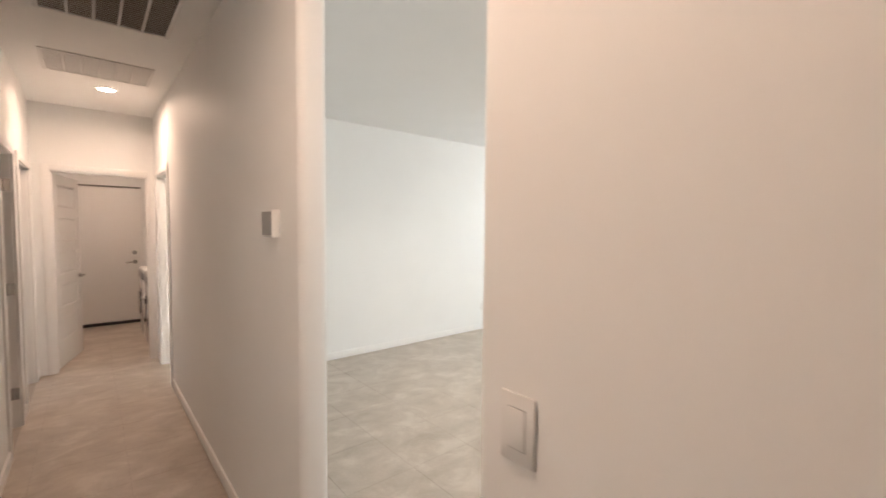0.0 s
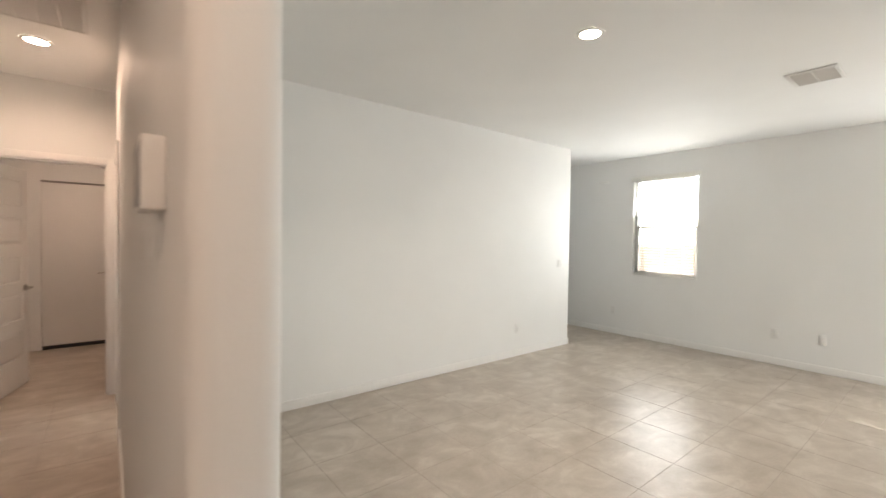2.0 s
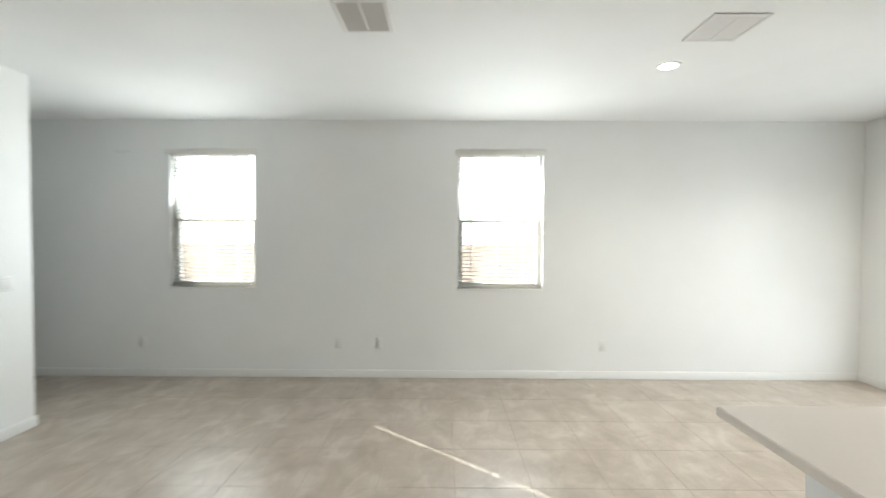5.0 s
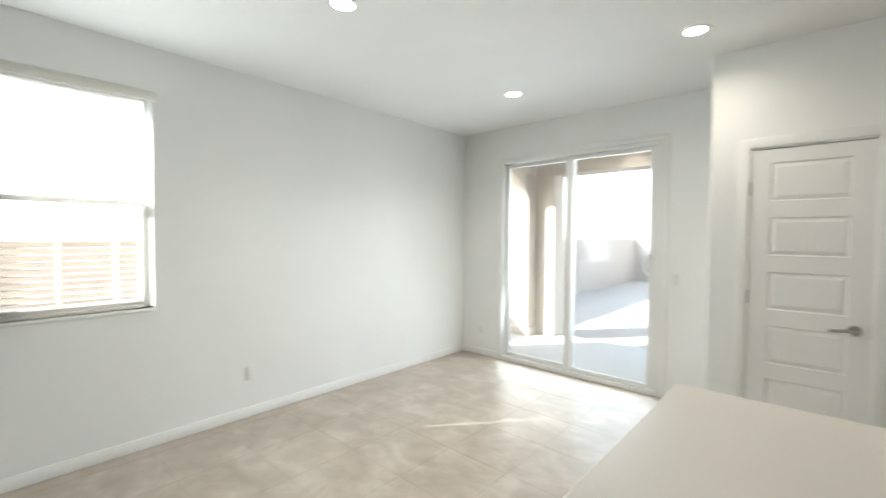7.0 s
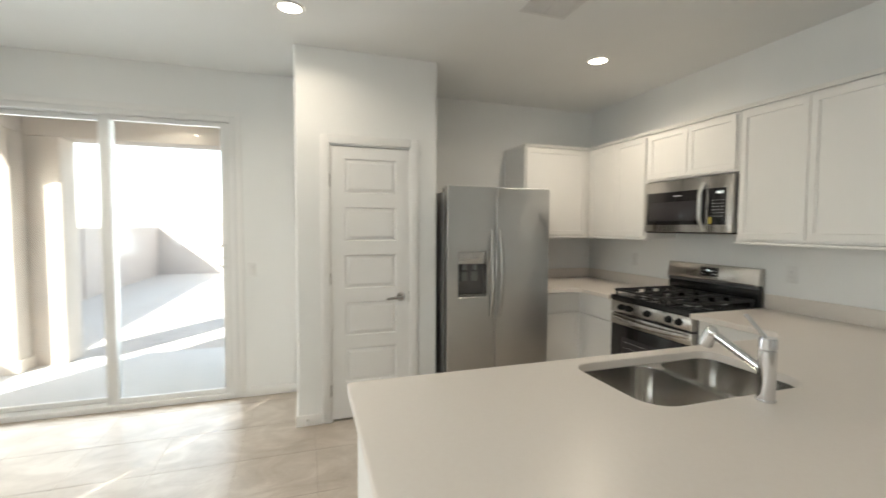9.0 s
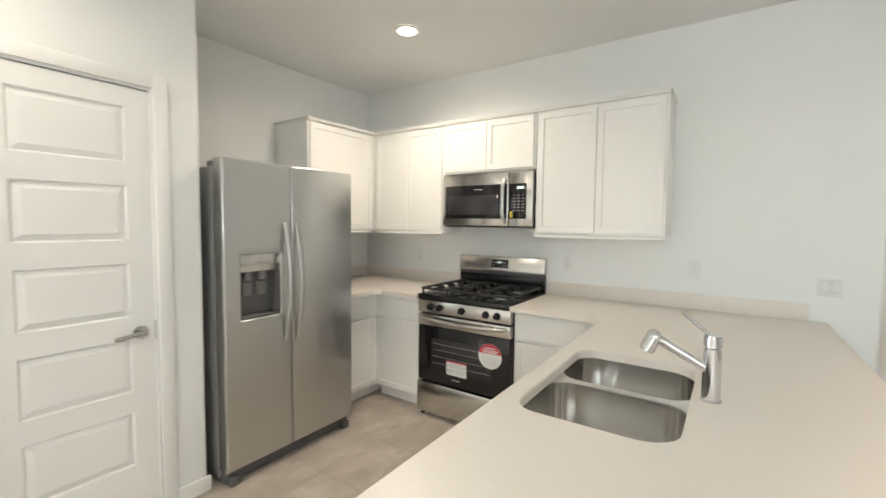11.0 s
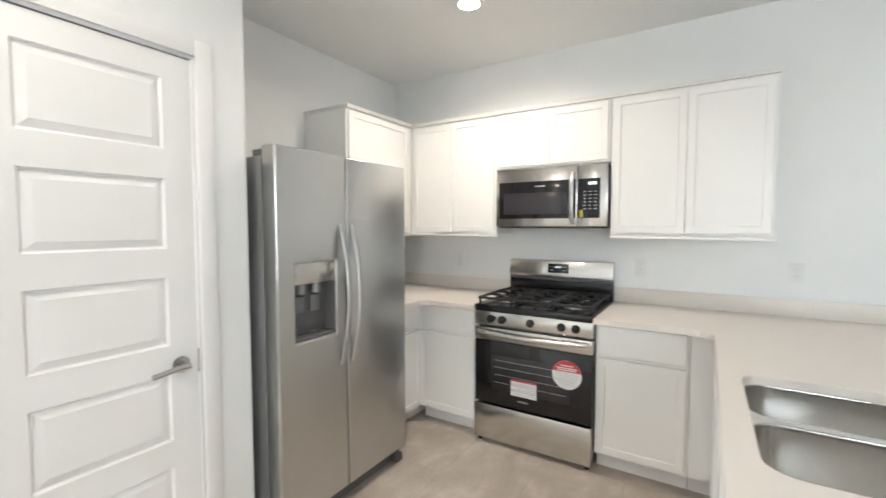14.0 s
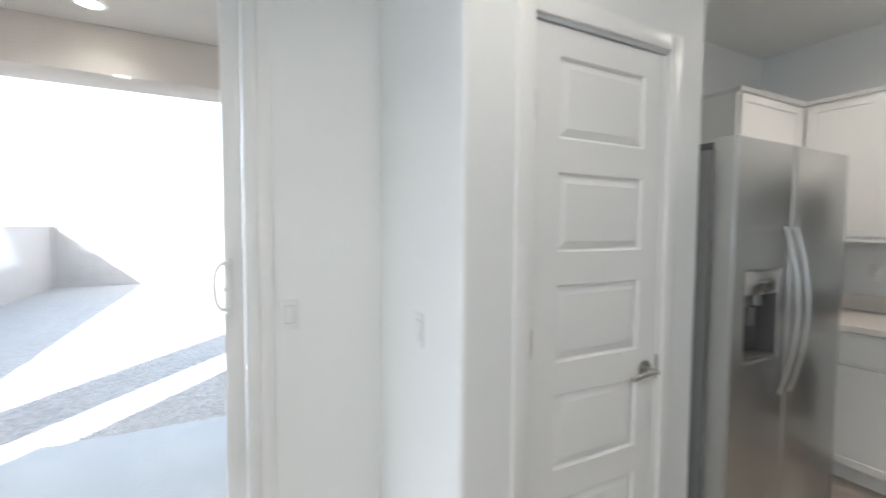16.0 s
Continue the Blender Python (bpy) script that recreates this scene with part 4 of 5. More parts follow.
rims = []
for x0, x1, radii in ((SX0 - 0.004, mid - 0.020, [0.085, 0.10, 0.085, 0.085]), (mid + 0.020, SX1 + 0.004, [0.10, 0.085, 0.085, 0.085])):
    b = part("bowl", bowl(x0, x1, radii, 0.20), SINKSTEEL, sink)
    rims.append(rounded_loop(x0, x1, SY0 - 0.004, SY1 + 0.004, radii, 8)[::-1])
    cx = (x0 + x1) / 2
    bm = rod((cx, -0.30, BT - 0.2), (cx, -0.30, BT - 0.196), 0.045, 28, bevel=0.0015)
    part("drain", bm, CHROME, sink, "round chrome drain")
edge = [(SX0 - 0.03, SY0 - 0.03), (SX1 + 0.03, SY0 - 0.03), (SX1 + 0.03, SY1 + 0.03), (SX0 - 0.03, SY1 + 0.03)]
part("rim", slab(edge, rims, BT - 0.012, BT - 0.0015), SINKSTEEL, sink, "flat steel rim between the bowls")

# tap
fx, fy = 2.868, -0.043
tap = thing("kitchen_tap", (fx, fy, CTR), "polished chrome pull-out kitchen tap beside the sink", "tap")
part("base_ring", rod((fx, fy, CTR), (fx, fy, CTR + 0.008), 0.029, 28, bevel=0.002), CHROME, tap)
part("body", rod((fx, fy, CTR + 0.006), (fx, fy, CTR + 0.165), 0.0255, 28, bevel=0.002), CHROME, tap)
part("cap", rod((fx, fy, CTR + 0.168), (fx, fy, CTR + 0.205), 0.0265, 28, bevel=0.004), CHROME, tap)
d = Vector((0.30, -0.954, 0))
p0 = Vector((fx, fy, CTR + 0.10)) + d * 0.015
tip = p0 + d * 0.150 + Vector((0, 0, 0.088))
part("spout", rod(p0, tip, 0.0145, 20), CHROME, tap)
bm = bmesh.new()
bmesh.ops.create_uvsphere(bm, u_segments=20, v_segments=12, radius=0.0225)
bmesh.ops.translate(bm, verts=bm.verts, vec=tip)
rod(tip - Vector((0, 0, 0.002)), tip + d * 0.020 - Vector((0, 0, 0.046)), 0.0222, 24, bm, 0.0245, 0.003)
rod(tip + d * 0.0195 - Vector((0, 0, 0.0455)), tip + d * 0.021 - Vector((0, 0, 0.049)), 0.019, 24, bm)
part("spray_head", bm, CHROME, tap)
lv = Vector((-0.15, -0.99, 0))
c = Vector((fx, fy, CTR + 0.195))
part("lever", sweep([c, c + lv * 0.03 + Vector((0, 0, 0.024)), c + lv * 0.085 + Vector((0, 0, 0.066))], 0.009, 12, None, 0.55, Vector((0, 0, 1))), CHROME, tap)

# range
rg = thing("range", (1.55, (RNG0 + RNG1) / 2, 0), "stainless steel gas range with black oven door", "gas range")
y0, y1 = RNG0 + 0.003, RNG1 - 0.003
part("body", box(1.245, 1.83, y0, y1, 0.035, 0.895, 0.002), GREYBODY, rg)
for fx_, fy_ in ((1.30, y0 + 0.04), (1.30, y1 - 0.04), (1.85, y0 + 0.03), (1.85, y1 - 0.03)):
    part("foot", rod((fx_, fy_, 0), (fx_, fy_, 0.06), 0.017, 14, r2=0.014), RUBBER, rg, "black rubber foot")
part("drawer", box(1.831, 1.892, y0, y1, 0.030, 0.262, 0.006), STEEL_H, rg)
bm = box(1.831, 1.875, y0, y1, 0.272, 0.69, 0.004)
oven = part("oven_door", bm, BLACK, rg, "black oven door")
part("door_glass", box(1.8745, 1.8785, y0 + 0.004, y1 - 0.004, 0.276, 0.688, 0.001), BLACKGLASS, oven, "glossy black glass")
part("window", box(1.8783, 1.8792, y0 + 0.12, y1 - 0.13, 0.37, 0.60, 0.0002), SMOKED, oven, "smoked oven window")
bm = bmesh.new()
for k, z in enumerate((0.42, 0.47, 0.52, 0.565)):
    rod((1.8796, y0 + 0.14, z), (1.8796, y1 - 0.15, z), 0.0012, 6, bm)
part("oven_rack", bm, GREYINK, oven, "oven rack bars behind the window")
part("door_top", box(1.831, 1.882, y0, y1, 0.692, 0.775, 0.005), STEEL_H, oven, "stainless steel door top")
bm = bmesh.new()
hp = [(1.875, y0 + 0.03, 0.748), (1.905, y0 + 0.045, 0.752)]
n = 14
for k in range(n + 1):
    q = k / n
    hp.append((1.918 + 0.014 * math.sin(math.pi * q), y0 + 0.07 + (y1 - y0 - 0.14) * q, 0.752 - 0.010 * math.sin(math.pi * q)))
hp += [(1.905, y1 - 0.045, 0.752), (1.875, y1 - 0.03, 0.748)]
part("handle", sweep(hp, 0.0155, 14, bm, 0.8, Vector((1, 0, 0))), STEEL_H, oven, "curved steel bar handle")
bm = bmesh.new()
for a, b in ((0.03, 0.14), (0.18, 0.31), (0.35, 0.52), (0.57, 0.73)):
    box(1.879, 1.884, y0 + a, y0 + b, 0.7795, 0.786, bm=bm)
part("vent_slots", bm, BLACK, rg, "dark vent slots")
part("control_panel", box(1.831, 1.883, y0, y1, 0.788, 0.882, 0.006), STEEL_H, rg)
for q in (0.118, 0.195, 0.385, 0.58, 0.665):
    yk = y0 + q
    bm = rod((1.882, yk, 0.835), (1.889, yk, 0.835), 0.026, 24, bevel=0.002)
    rod((1.888, yk, 0.835), (1.912, yk, 0.835), 0.021, 24, bm, 0.018, 0.002)
    box(1.905, 1.918, yk - 0.0045, yk + 0.0045, 0.818, 0.852, 0.002, 1, bm)
    part("knob", bm, BLACK, rg, "black burner knob")
part("cooktop", box(1.245, 1.888, y0 - 0.001, y1 + 0.001, 0.884, 0.925, 0.006), BLACK, rg, "black enamel cooktop")
for bx_, by_, br in ((1.42, y0 + 0.16, 0.04), (1.70, y0 + 0.16, 0.05), (1.42, y1 - 0.16, 0.035), (1.70, y1 - 0.16, 0.055), (1.56, (y0 + y1) / 2, 0.045)):
    bm = rod((bx_, by_, 0.924), (bx_, by_, 0.934), br, 24)
    burner = part("burner", bm, STEEL, rg, "round gas burner")
    part("burner_cap", rod((bx_, by_, 0.935), (bx_, by_, 0.945), br * 0.82, 24, bevel=0.003), IRON, burner, "black burner cap")
for a, b in ((y0 + 0.012, y0 + 0.255), (y0 + 0.262, y1 - 0.262), (y1 - 0.255, y1 - 0.012)):
    bm = bmesh.new()
    z0, z1 = 0.955, 0.972
    for x in (1.31, 1.855):
        box(x - 0.007, x + 0.007, a, b, z0, z1, 0.003, 1, bm)
    for y in (a + 0.007, b - 0.007):
        box(1.31, 1.855, y - 0.007, y + 0.007, z0, z1, 0.003, 1, bm)
    cy = (a + b) / 2
    for cx in (1.42, 1.56, 1.70):
        box(cx - 0.006, cx + 0.006, a + 0.01, cy - 0.03, z0 + 0.001, z1 + 0.003, 0.002, 1, bm)
        box(cx - 0.006, cx + 0.006, cy + 0.03, b - 0.01, z0 + 0.001, z1 + 0.003, 0.002, 1, bm)
    for p, q in ((1.32, 1.39), (1.45, 1.53), (1.59, 1.67), (1.73, 1.85)):
        box(p, q, cy - 0.006, cy + 0.006, z0 + 0.001, z1 + 0.003, 0.002, 1, bm)
    for x in (1.315, 1.85):
        for y in (a + 0.012, b - 0.012):
            rod((x, y, 0.924), (x, y, 0.958), 0.008, 8, bm)
    part("grate", bm, IRON, rg, "cast iron grate")
part("back_riser", box(1.245, 1.285, y0, y1, 0.925, 1.065, 0.004), BLACK, rg, "black back riser")
part("riser_lip", box(1.284, 1.302, y0 + 0.006, y1 - 0.006, 1.040, 1.062, 0.003), GREYBODY, rg)
bm = box(1.232, 1.285, y0, y1, 1.065, 1.185, 0.004)
for vtx in bm.verts:
    if vtx.co.x > 1.26:
        vtx.co.x += 0.018 * (1.185 - vtx.co.z) / 0.12
part("backguard", bm, STEEL_H, rg, "stainless steel backguard")
sk = pose(1.2955, (y0 + y1) / 2, 1.128, 0, -8.5, 0)
part("clock_panel", turned(box(-0.001, 0.0045, -0.075, 0.075, -0.034, 0.034, 0.001), sk), BLACKGLASS, rg, "black clock panel")
bm = bmesh.new()
for k, dy in enumerate((-0.016, -0.006, 0.006, 0.016)):
    box(0.0046, 0.005, dy - 0.003, dy + 0.003, 0.004, 0.018, bm=bm)
part("clock_digits", turned(bm, sk), DIGITS, rg, "lit clock digits")
bm = bmesh.new()
for dy in (-0.058, -0.04, 0.04, 0.058):
    for dz in (0.010, -0.014):
        box(0.0046, 0.005, dy - 0.006, dy + 0.006, dz - 0.0015, dz + 0.0015, bm=bm)
part("printing", turned(bm, sk), LIGHTINK, rg, "pale key markings")
# stickers on the oven door
st = thing("round_sticker", (1.88, -1.330, 0.552), "round red and white paper sticker on the oven door", "sticker")
X = 1.8797
ang = [2 * math.pi * k / 40 for k in range(40)]
bm = bmesh.new()
bm.faces.new([bm.verts.new((X, -1.330 + 0.088 * math.cos(a), 0.552 + 0.088 * math.sin(a))) for a in ang])
up = bmesh.ops.extrude_face_region(bm, geom=bm.faces[:])
bmesh.ops.translate(bm, verts=[g for g in up["geom"] if isinstance(g, bmesh.types.BMVert)], vec=(0.0004, 0, 0))
part("paper", bm, PAPER, st)
bm = bmesh.new()
arc = [radians(12 + 156 * k / 24) for k in range(25)]
bm.faces.new([bm.verts.new((X + 0.0007, -1.330 + 0.0875 * math.cos(a), 0.552 + 0.0875 * math.sin(a))) for a in arc])
part("red_print", bm, RED, st, "red upper part")
bm = bmesh.new()
for k, (dz, w) in enumerate(((0.055, 0.04), (0.04, 0.06), (0.028, 0.055))):
    box(X + 0.0008, X + 0.0011, -1.330 - w, -1.330 + w, 0.552 + dz - 0.003, 0.552 + dz + 0.003, bm=bm)
part("text_bars", bm, PAPER, st)
bm = bmesh.new()
for k, (dz, w) in enumerate(((0.004, 0.07), (-0.008, 0.072), (-0.020, 0.066), (-0.032, 0.06), (-0.044, 0.05), (-0.056, 0.04))):
    box(X + 0.0006, X + 0.0009, -1.330 - w, -1.330 + w, 0.552 + dz - 0.0015, 0.552 + dz + 0.0015, bm=bm)
part("text_bars", bm, LIGHTINK, st)
st = thing("paper_label", (1.88, -1.63, 0.41), "white paper label with a red heading on the oven door", "label")
part("paper", box(X, X + 0.0004, -1.685, -1.515, 0.355, 0.46), PAPER, st)
part("red_print", box(X + 0.0004, X + 0.0006, -1.685, -1.515, 0.448, 0.46), RED, st)
bm = bmesh.new()
for z in (0.437, 0.430, 0.423, 0.409, 0.397, 0.390, 0.383, 0.369):
    box(X + 0.0004, X + 0.0006, -1.66, -1.525, z - 0.0012, z + 0.0012, bm=bm)
box(X + 0.0004, X + 0.0006, -1.68, -1.668, 0.421, 0.435, bm=bm)
box(X + 0.0004, X + 0.0006, -1.68, -1.668, 0.383, 0.397, bm=bm)
part("text_bars", bm, GREYINK, st)
part("maker_mark", box(X, X + 0.0003, -1.64, -1.57, 0.318, 0.326), GREYINK, oven)

# microwave
MY0, MY1, MZ0, MZ1, MX = -1.938, -1.176, 1.425, 1.832, 1.575
mw = thing("microwave", (1.4, (MY0 + MY1) / 2, MZ0), "stainless steel over-range microwave with black window", "microwave")
part("body", box(XK + 0.004, MX - 0.04, MY0 + 0.004, MY1 - 0.004, MZ0 + 0.012, MZ1 - 0.002, 0.003), GREYBODY, mw)
part("underside", box(XK + 0.02, MX - 0.01, MY0 + 0.015, MY1 - 0.015, MZ0, MZ0 + 0.012, 0.003), BLACK, mw, "black underside grille")
split = MY1 - 0.185
door_ = part("door", box(MX - 0.04, MX, MY0, split - 0.0015, MZ0 + 0.010, MZ1, 0.006), STEEL_H, mw)
part("panel", box(MX - 0.04, MX, split + 0.0015, MY1, MZ0 + 0.010, MZ1, 0.006), STEEL_H, mw)
part("door_glass", box(MX - 0.001, MX + 0.002, MY0 + 0.025, split - 0.012, MZ0 + 0.065, MZ1 - 0.088, 0.001), BLACKGLASS, door_, "black glass")
part("window", box(MX + 0.0018, MX + 0.0026, MY0 + 0.06, split - 0.085, MZ0 + 0.095, MZ1 - 0.165, 0.0003), SMOKED, door_, "smoked window screen")
part("maker_mark", box(MX + 0.002, MX + 0.0024, -1.65, -1.58, MZ1 - 0.126, MZ1 - 0.119), LIGHTINK, door_)
part("keypad", box(MX - 0.001, MX + 0.002, split + 0.004, MY1 - 0.045, MZ0 + 0.065, MZ1 - 0.088, 0.001), BLACKGLASS, mw, "black glass keypad")
bm = bmesh.new()
for k in range(4):
    box(MX + 0.002, MX + 0.0026, split + 0.068 + k * 0.013, split + 0.077 + k * 0.013, MZ1 - 0.128, MZ1 - 0.110, bm=bm)
part("clock_digits", bm, DIGITS, mw, "lit clock digits")
bm = bmesh.new()
for k in range(3):
    for row in range(6):
        yy, zz = split + 0.045 + k * 0.033, MZ0 + 0.235 - row * 0.022
        box(MX + 0.002, MX + 0.0024, yy - 0.007, yy + 0.007, zz - 0.002, zz + 0.002, bm=bm)
part("printing", bm, LIGHTINK, mw, "pale key markings")
part("energy_label", box(MX + 0.002, MX + 0.0026, split + 0.012, split + 0.034, MZ0 + 0.072, MZ0 + 0.118), YELLOW, mw, "small yellow label")
hp = []
for k in range(13):
    q = k / 12
    hp.append((MX + 0.004 + 0.040 * min(1, math.sin(math.pi * q) * 1.6), split - 0.030, MZ0 + 0.03 + (MZ1 - MZ0 - 0.075) * q))
part("handle", sweep(hp, 0.014, 14, None, 0.7, Vector((1, 0, 0))), STEEL, door_, "bowed steel handle")

# refrigerator
FX0, FX1, FYF, FZ = 2.326, 3.226, -2.19, 1.784
fr = thing("refrigerator", ((FX0 + FX1) / 2, -2.6, 0), "stainless steel side-by-side refrigerator with water dispenser", "refrigerator")
part("cabinet_body", box(FX0 + 0.004, FX1 - 0.004, YK + 0.02, -2.285, 0.03, 1.745, 0.006), FRIDGESIDE, fr, "grey textured cabinet")
part("base_grille", box(FX0 + 0.01, FX1 - 0.01, -2.28, -2.235, 0.012, 0.085, 0.004), GREYBODY, fr, "dark base grille")
for x in (FX0 + 0.05, FX1 - 0.05):
    part("foot", box(x - 0.03, x + 0.03, -2.25, -2.20, 0.0, 0.05, 0.008, 3), GREYBODY, fr)
    part("hinge_cover", box(x - 0.04, x + 0.04, -2.36, -2.24, 1.745, 1.775, 0.006), GREYBODY, fr, "grey hinge cover")
SPL = 2.814
DX0, DX1, DZ0, DZ1 = 2.888, 3.133, 0.910, 1.271
part("door", box(FX0, SPL - 0.003, -2.275, FYF, 0.09, FZ, 0.009, 3), STEEL, fr, "brushed steel refrigerator door")
bm = bmesh.new()
xs, zs = [SPL + 0.003, DX0, DX1, FX1], [0.09, DZ0, DZ1, FZ]
grid = [[bm.verts.new((x, FYF, z)) for x in xs] for z in zs]
for i in range(3):
    for k in range(3):
        if (i, k) != (1, 1):
            bm.faces.new((grid[i][k], grid[i][k + 1], grid[i + 1][k + 1], grid[i + 1][k]))
ext = bmesh.ops.extrude_face_region(bm, geom=bm.faces[:])
bmesh.ops.translate(bm, verts=[g for g in ext["geom"] if isinstance(g, bmesh.types.BMVert)], vec=(0, -2.275 - FYF, 0))
bmesh.ops.recalc_face_normals(bm, faces=bm.faces)
outer = [e for e in bm.edges if all(abs(vv.co.y - FYF) < 1e-6 for vv in e.verts) and e.calc_face_angle(0) > 1.0]
bmesh.ops.bevel(bm, geom=outer, offset=0.006, segments=3, affect="EDGES")
left = part("door", bm, STEEL, fr, "brushed steel freezer door with dispenser")
disp = part("dispenser", box(DX0 + 0.001, DX1 - 0.001, -2.272, FYF - 0.004, DZ1 - 0.098, DZ1 - 0.001, 0.003), STEEL_H, left, "steel dispenser panel")
bm = box(DX0 + 0.001, DX1 - 0.001, -2.274, -2.266, DZ0 + 0.001, DZ1 - 0.098)
box(DX0 + 0.001, DX0 + 0.006, -2.266, FYF - 0.004, DZ0 + 0.001, DZ1 - 0.098, bm=bm)
box(DX1 - 0.006, DX1 - 0.001, -2.266, FYF - 0.004, DZ0 + 0.001, DZ1 - 0.098, bm=bm)
box(DX0 + 0.006, DX1 - 0.006, -2.266, FYF - 0.004, DZ0 + 0.001, DZ0 + 0.018, 0.003, 2, bm)
part("dispenser_recess", bm, DISPENSER, left, "dark dispenser recess")
for x in (2.973, 3.063):
    bm = box(x - 0.028, x + 0.028, -2.266, -2.245, DZ0 + 0.12, DZ0 + 0.20, 0.006)
    rod((x, -2.235, DZ1 - 0.10), (x, -2.24, DZ0 + 0.215), 0.018, 16, bm, 0.026)
    part("paddle", bm, PADDLE, left, "glossy grey dispenser paddle")
part("maker_mark", box(2.97, 3.04, FYF - 0.0042, FYF - 0.0036, DZ1 - 0.052, DZ1 - 0.046), GREYINK, left)
for x, owner in ((2.779, 0), (2.857, 1)):
    hp = []
    for k in range(19):
        q = k / 18
        hp.append((x, FYF + 0.004 + 0.056 * math.sin(math.pi * q) ** 0.85, 0.745 + 0.70 * q))
    part("handle", sweep(hp, 0.0075, 16, None, 1.8, Vector((1, 0, 0))), STEEL, fr, "bowed steel bar handle")

# ---- laundry ----
for k, (a, b, lab) in enumerate(((6.20, 6.86, "white front-loading washer in the laundry"), (6.90, 7.56, "white front-loading dryer in the laundry"))):
    ap = thing(("washing_machine", "tumble_dryer")[k], (1.2, (a + b) / 2, 0), lab, ("washer", "dryer")[k])
    part("body", box(0.862, 1.52, a, b, 0.02, 0.94, 0.03, 4), APPLIANCE, ap)
    part("base", box(0.90, 1.50, a + 0.02, b - 0.02, 0, 0.025), GREYBODY, ap)
    part("door_ring", rod((0.862, (a + b) / 2, 0.47), (0.837, (a + b) / 2, 0.47), 0.20, 36, bevel=0.008), CHROME, ap, "round chrome door ring")
    part("door_glass", rod((0.838, (a + b) / 2, 0.47), (0.830, (a + b) / 2, 0.47), 0.15, 32, bevel=0.003), BLACKGLASS, ap, "dark door glass")
    part("control_panel", box(0.852, 0.864, a + 0.03, b - 0.03, 0.80, 0.90, 0.003), GREYBODY, ap, "grey control panel")

# ---- outside ----
structure("ground", box(-60, 200, -200, 60, -0.6, FLOOR_Z - 0.02), GRAVEL, "pale gravel yard running to the horizon", "ground")
structure("patio_slab", box(1.5, 7.45, -4.98, YS - 0.15, -0.35, -0.07, 0.01), CONCRETE, "smooth pale concrete patio slab", "patio")
house = bmesh.new()
box(7.29, 7.40, -3.29, 8.42, -0.3, WIN_Z0 - 0.02, bm=house)
box(7.29, 7.40, -3.29, 8.42, WIN_Z1 + 0.02, 2.95, bm=house)
edges = [-3.29, WINDOWS[1][0] - 0.02, WINDOWS[1][1] + 0.02, WINDOWS[0][0] - 0.02, WINDOWS[0][1] + 0.02, 8.42]
for a, b in zip(edges[0::2], edges[1::2]):
    box(7.29, 7.40, a, b, WIN_Z0 - 0.02, WIN_Z1 + 0.02, bm=house)
structure("wall_outside", house, STUCCO, "tan stucco outer wall of the house")
house = bmesh.new()
box(3.0, SL0, -3.26, -3.152, -0.3, 2.72, bm=house)
box(SL1, 7.40, -3.26, -3.152, -0.3, 2.72, bm=house)
box(SL0, SL1, -3.26, -3.152, SLZ, 2.72, bm=house)
structure("wall_patio_outside", house, STUCCO, "tan stucco wall beside the patio door")
patio = thing("patio_roof", (5.0, -4.3, 2.7), "tan stucco covered patio roof on a square column", "patio roof", "", "structure")
part("soffit", box(1.5, 7.40, -5.10, -3.27, 2.72, 2.80), STUCCO, patio, "tan stucco soffit")
part("beam", box(1.5, 7.40, -5.10, -4.76, 2.41, 2.72, 0.01), STUCCO, patio)
bm = box(7.10, 7.40, -4.76, -3.27, 2.43, 2.72, 0.01)
part("side_beam", bm, STUCCO, patio)
bm = bmesh.new()
pts = [(-4.58, 2.43), (-4.58, 1.95), (-4.52, 2.05), (-4.38, 2.20), (-4.20, 2.33), (-3.98, 2.43)]
for x in (7.10, 7.40):
    bm.faces.new([bm.verts.new((x, y, z)) for y, z in pts])
vs = bm.verts[:]
for k in range(6):
    bm.faces.new((vs[k], vs[(k + 1) % 6], vs[6 + (k + 1) % 6], vs[6 + k]))
part("arch_bracket", bm, STUCCO, patio)
part("column", box(7.10, 7.40, -5.10, -4.52, -0.10, 2.43, 0.02, 3, only="z"), STUCCO, patio)
part("pier", box(6.785, 7.10, -5.10, -4.76, -0.10, 2.41, 0.02, 3, only="z"), STUCCO, patio)
part("column_foot", box(7.07, 7.43, -5.13, -4.49, -0.10, 0.06, 0.02), STUCCO, patio)
downlight(5.61, -4.45, 2.72, power=0.6)
part("roof_slab", box(-3.8, 7.75, -5.50, 8.8, 2.96, 3.10, 0.01), ROOF, patio, "brown tiled roof edge")
part("fascia", box(-3.8, 7.42, -5.25, -5.101, 2.44, 2.96, 0.01), STUCCO, patio)


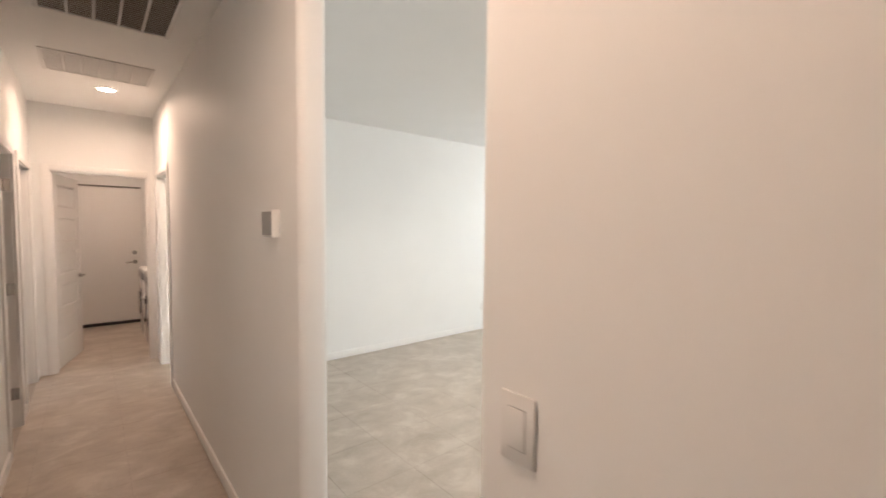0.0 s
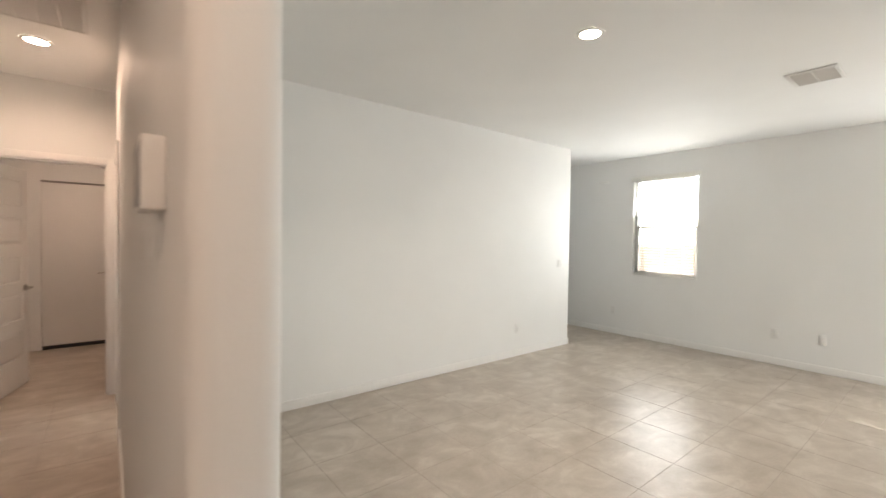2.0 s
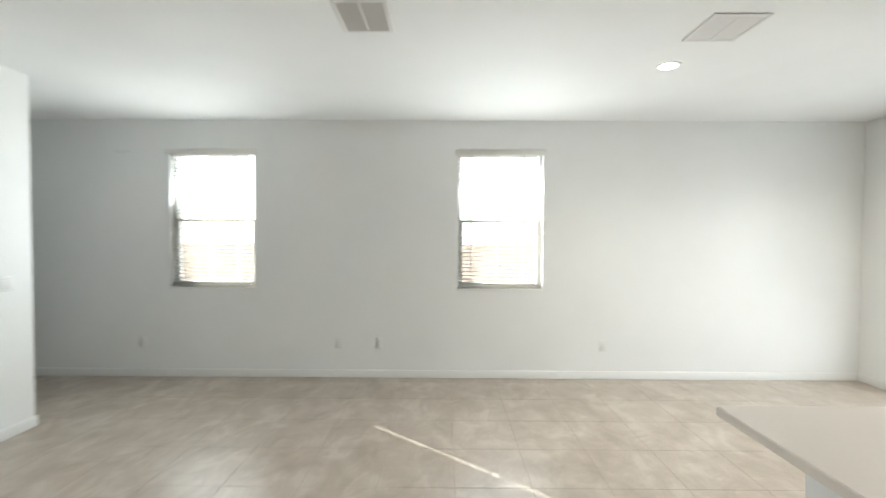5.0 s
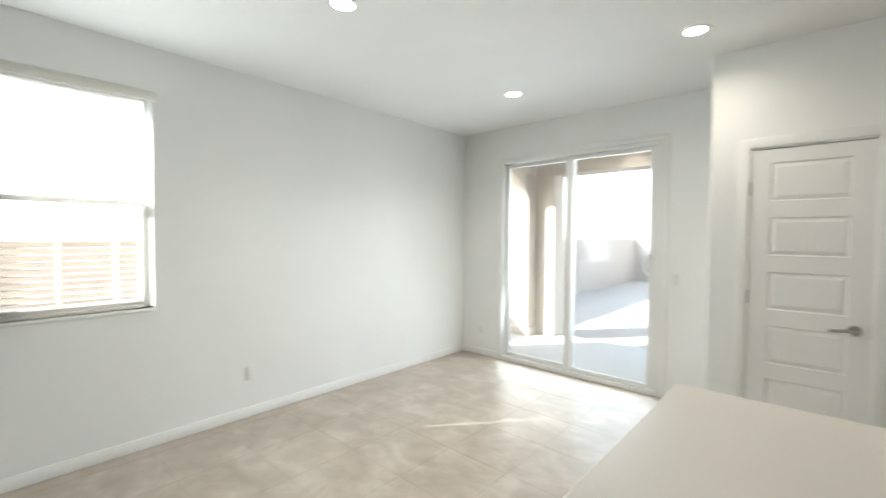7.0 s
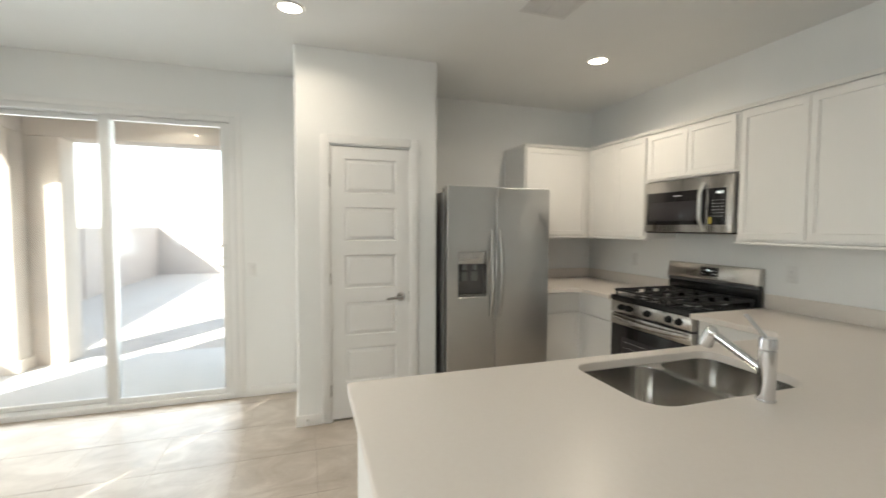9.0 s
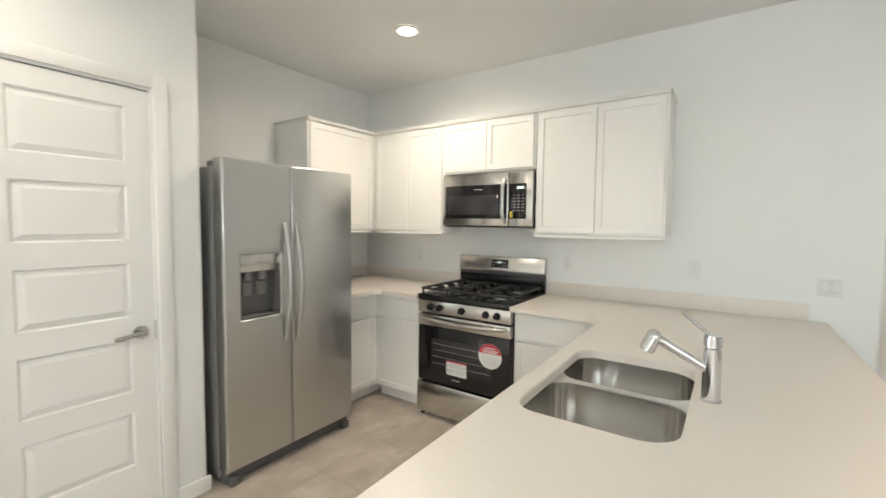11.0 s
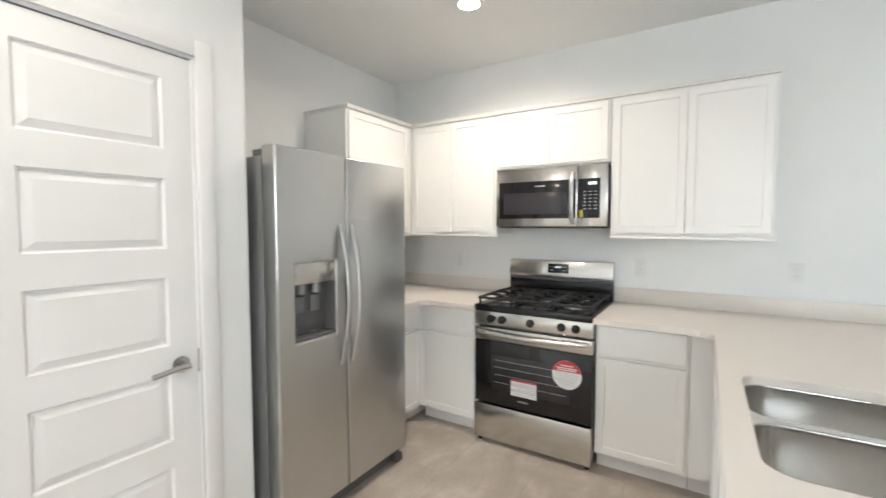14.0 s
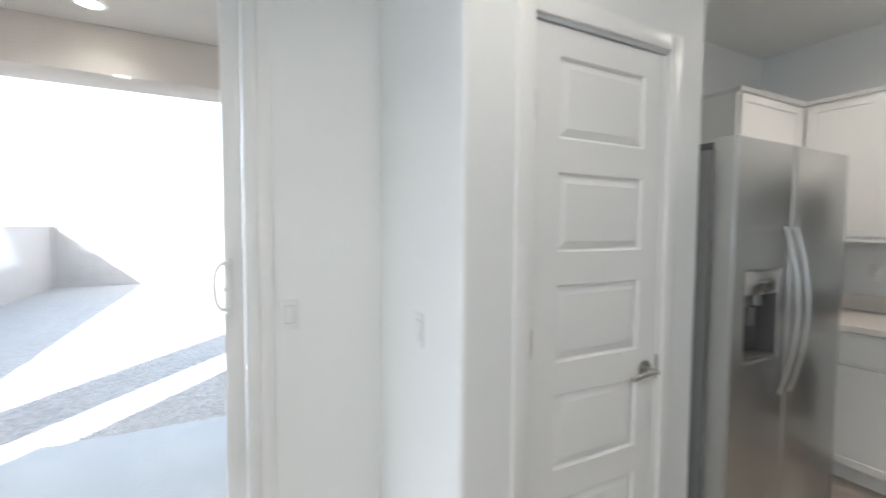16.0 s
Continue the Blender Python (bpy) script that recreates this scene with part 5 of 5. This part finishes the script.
def fence(name, along, at, a0, a1, top, label):
    """A block fence: joined courses with open joints, capped, with piers."""
    root = thing(name, (at, (a0 + a1) / 2, FLOOR_Z) if along == "y" else ((a0 + a1) / 2, at, FLOOR_Z), label, "fence")
    bm = bmesh.new()
    bw, bh = 0.40, 0.20
    z, row = FLOOR_Z - 0.05, 0

    def put(p, q, d, u, w, bev=0):
        if along == "y":
            box(at - d, at + d, p, q, u, w, bm=bm)
        else:
            box(p, q, at - d, at + d, u, w, bm=bm)

    put(a0, a1, 0.066, FLOOR_Z - 0.1, top - 0.03)
    while z < top - 0.06:
        p = a0 - (bw / 2 if row % 2 else 0)
        while p < a1:
            put(max(p, a0) + 0.004, min(p + bw, a1) - 0.004, 0.07, z + 0.004, min(z + bh, top - 0.04) - 0.004)
            p += bw
        z += bh
        row += 1
    ob = part("blocks", bm, BLOCK, root, smooth=False)
    tagged(ob, kind="stuff")
    bm = bmesh.new()
    put(a0, a1, 0.085, top - 0.04, top)
    part("cap", bm, BLOCK, root)
    p = a0
    while p <= a1:
        bm = bmesh.new()
        put(p - 0.1, p + 0.1, 0.10, FLOOR_Z - 0.1, top + 0.015)
        part("pier", bm, BLOCK, root)
        p += 4.8
    return root


fence("block_fence", "y", 8.90, -15.0, 9.6, 1.40, "tan concrete block fence along the side yard")
fence("block_fence", "x", -15.1, -10.0, 8.80, 1.40, "tan concrete block fence at the back of the yard")


def far_house(x, y, w, d, h):
    root = thing("far_house", (x, y, FLOOR_Z), "distant tan house with a low tiled roof", "house", "distant houses")
    part("wall", box(x - w / 2, x + w / 2, y - d / 2, y + d / 2, FLOOR_Z - 0.1, h), STUCCO, root)
    bm = bmesh.new()
    e = 0.5
    a = [bm.verts.new(p) for p in ((x - w / 2 - e, y - d / 2 - e, h), (x + w / 2 + e, y - d / 2 - e, h), (x + w / 2 + e, y + d / 2 + e, h), (x - w / 2 - e, y + d / 2 + e, h))]
    t = [bm.verts.new(p) for p in ((x - w / 4, y, h + 1.3), (x + w / 4, y, h + 1.3))]
    for q in ((a[0], a[1], t[1], t[0]), (a[2], a[3], t[0], t[1]), (a[1], a[2], t[1]), (a[3], a[0], t[0]), (a[0], a[3], a[2], a[1])):
        bm.faces.new(q)
    part("roof", bm, ROOF, root)
    for k in (-1, 1):
        part("window", box(x + k * w / 4 - 0.6, x + k * w / 4 + 0.6, y + d / 2, y + d / 2 + 0.05, 0.9, 1.15), ROOF, root)


far_house(8.0, -150, 14, 10, 1.2)
far_house(-10.0, -165, 16, 10, 1.2)
far_house(30.0, -160, 15, 10, 1.2)

# ---- floor tiles ----
P, J = 0.4665, 0.0026
OX, OY = 3.752, 2.275
AREAS = ((HALL_L, XK, -2.6, HALL_E), (XK, XW, YS, ROOM_N), (CORNER, XW, ROOM_N, BACK), (-0.73, 1.58, HALL_E, BACK))
shared_tiles = {}
floor_root = bpy.data.objects["floor"]
far_tiles = bmesh.new()
count = 0
for k, (ax0, ax1, ay0, ay1) in enumerate(AREAS):
    i0, i1 = math.floor((ax0 - OX) / P), math.ceil((ax1 - OX) / P)
    j0, j1 = math.floor((ay0 - OY) / P), math.ceil((ay1 - OY) / P)
    for i in range(i0, i1):
        for j in range(j0, j1):
            x0, x1 = max(OX + i * P + J / 2, ax0), min(OX + (i + 1) * P - J / 2, ax1)
            y0, y1 = max(OY + j * P + J / 2, ay0), min(OY + (j + 1) * P - J / 2, ay1)
            if x1 - x0 < 0.02 or y1 - y0 < 0.02:
                continue
            w, d = round(x1 - x0, 4), round(y1 - y0, 4)
            hidden = k == 1 and ((x1 < 1.75 and y1 < 0.1) or (x1 < 4.0 and -0.5 < y0 and y1 < 0.1) or (y1 < -2.5 and x1 < 4.2))
            if k < 2 and count < 298 and y0 > -2.7 and not hidden and not (k == 0 and y0 < -0.6):
                key = (w, d)
                if key not in shared_tiles:
                    bm = bmesh.new()
                    e = 0.0012
                    lo = [bm.verts.new(p) for p in ((-w / 2, -d / 2, -0.006), (w / 2, -d / 2, -0.006), (w / 2, d / 2, -0.006), (-w / 2, d / 2, -0.006))]
                    md = [bm.verts.new((vv.co.x, vv.co.y, -0.0015)) for vv in lo]
                    hi = [bm.verts.new((vv.co.x - math.copysign(e, vv.co.x), vv.co.y - math.copysign(e, vv.co.y), 0.0)) for vv in lo]
                    for a, b in ((lo, md), (md, hi)):
                        for q in range(4):
                            bm.faces.new((a[q], a[(q + 1) % 4], b[(q + 1) % 4], b[q]))
                    bm.faces.new(hi)
                    me = bpy.data.meshes.new("tile")
                    bm.to_mesh(me)
                    bm.free()
                    me.materials.append(TILE)
                    shared_tiles[key] = me
                ob = new("tile", shared_tiles[key])
                ob.parent = floor_root
                ob.location = ((x0 + x1) / 2, (y0 + y1) / 2, 0)
                count += 1
            else:
                box(x0, x1, y0, y1, -0.006, 0.0, bm=far_tiles)
rest = part("far_tiles", far_tiles, TILE, floor_root, smooth=False)
tagged(rest, kind="stuff")
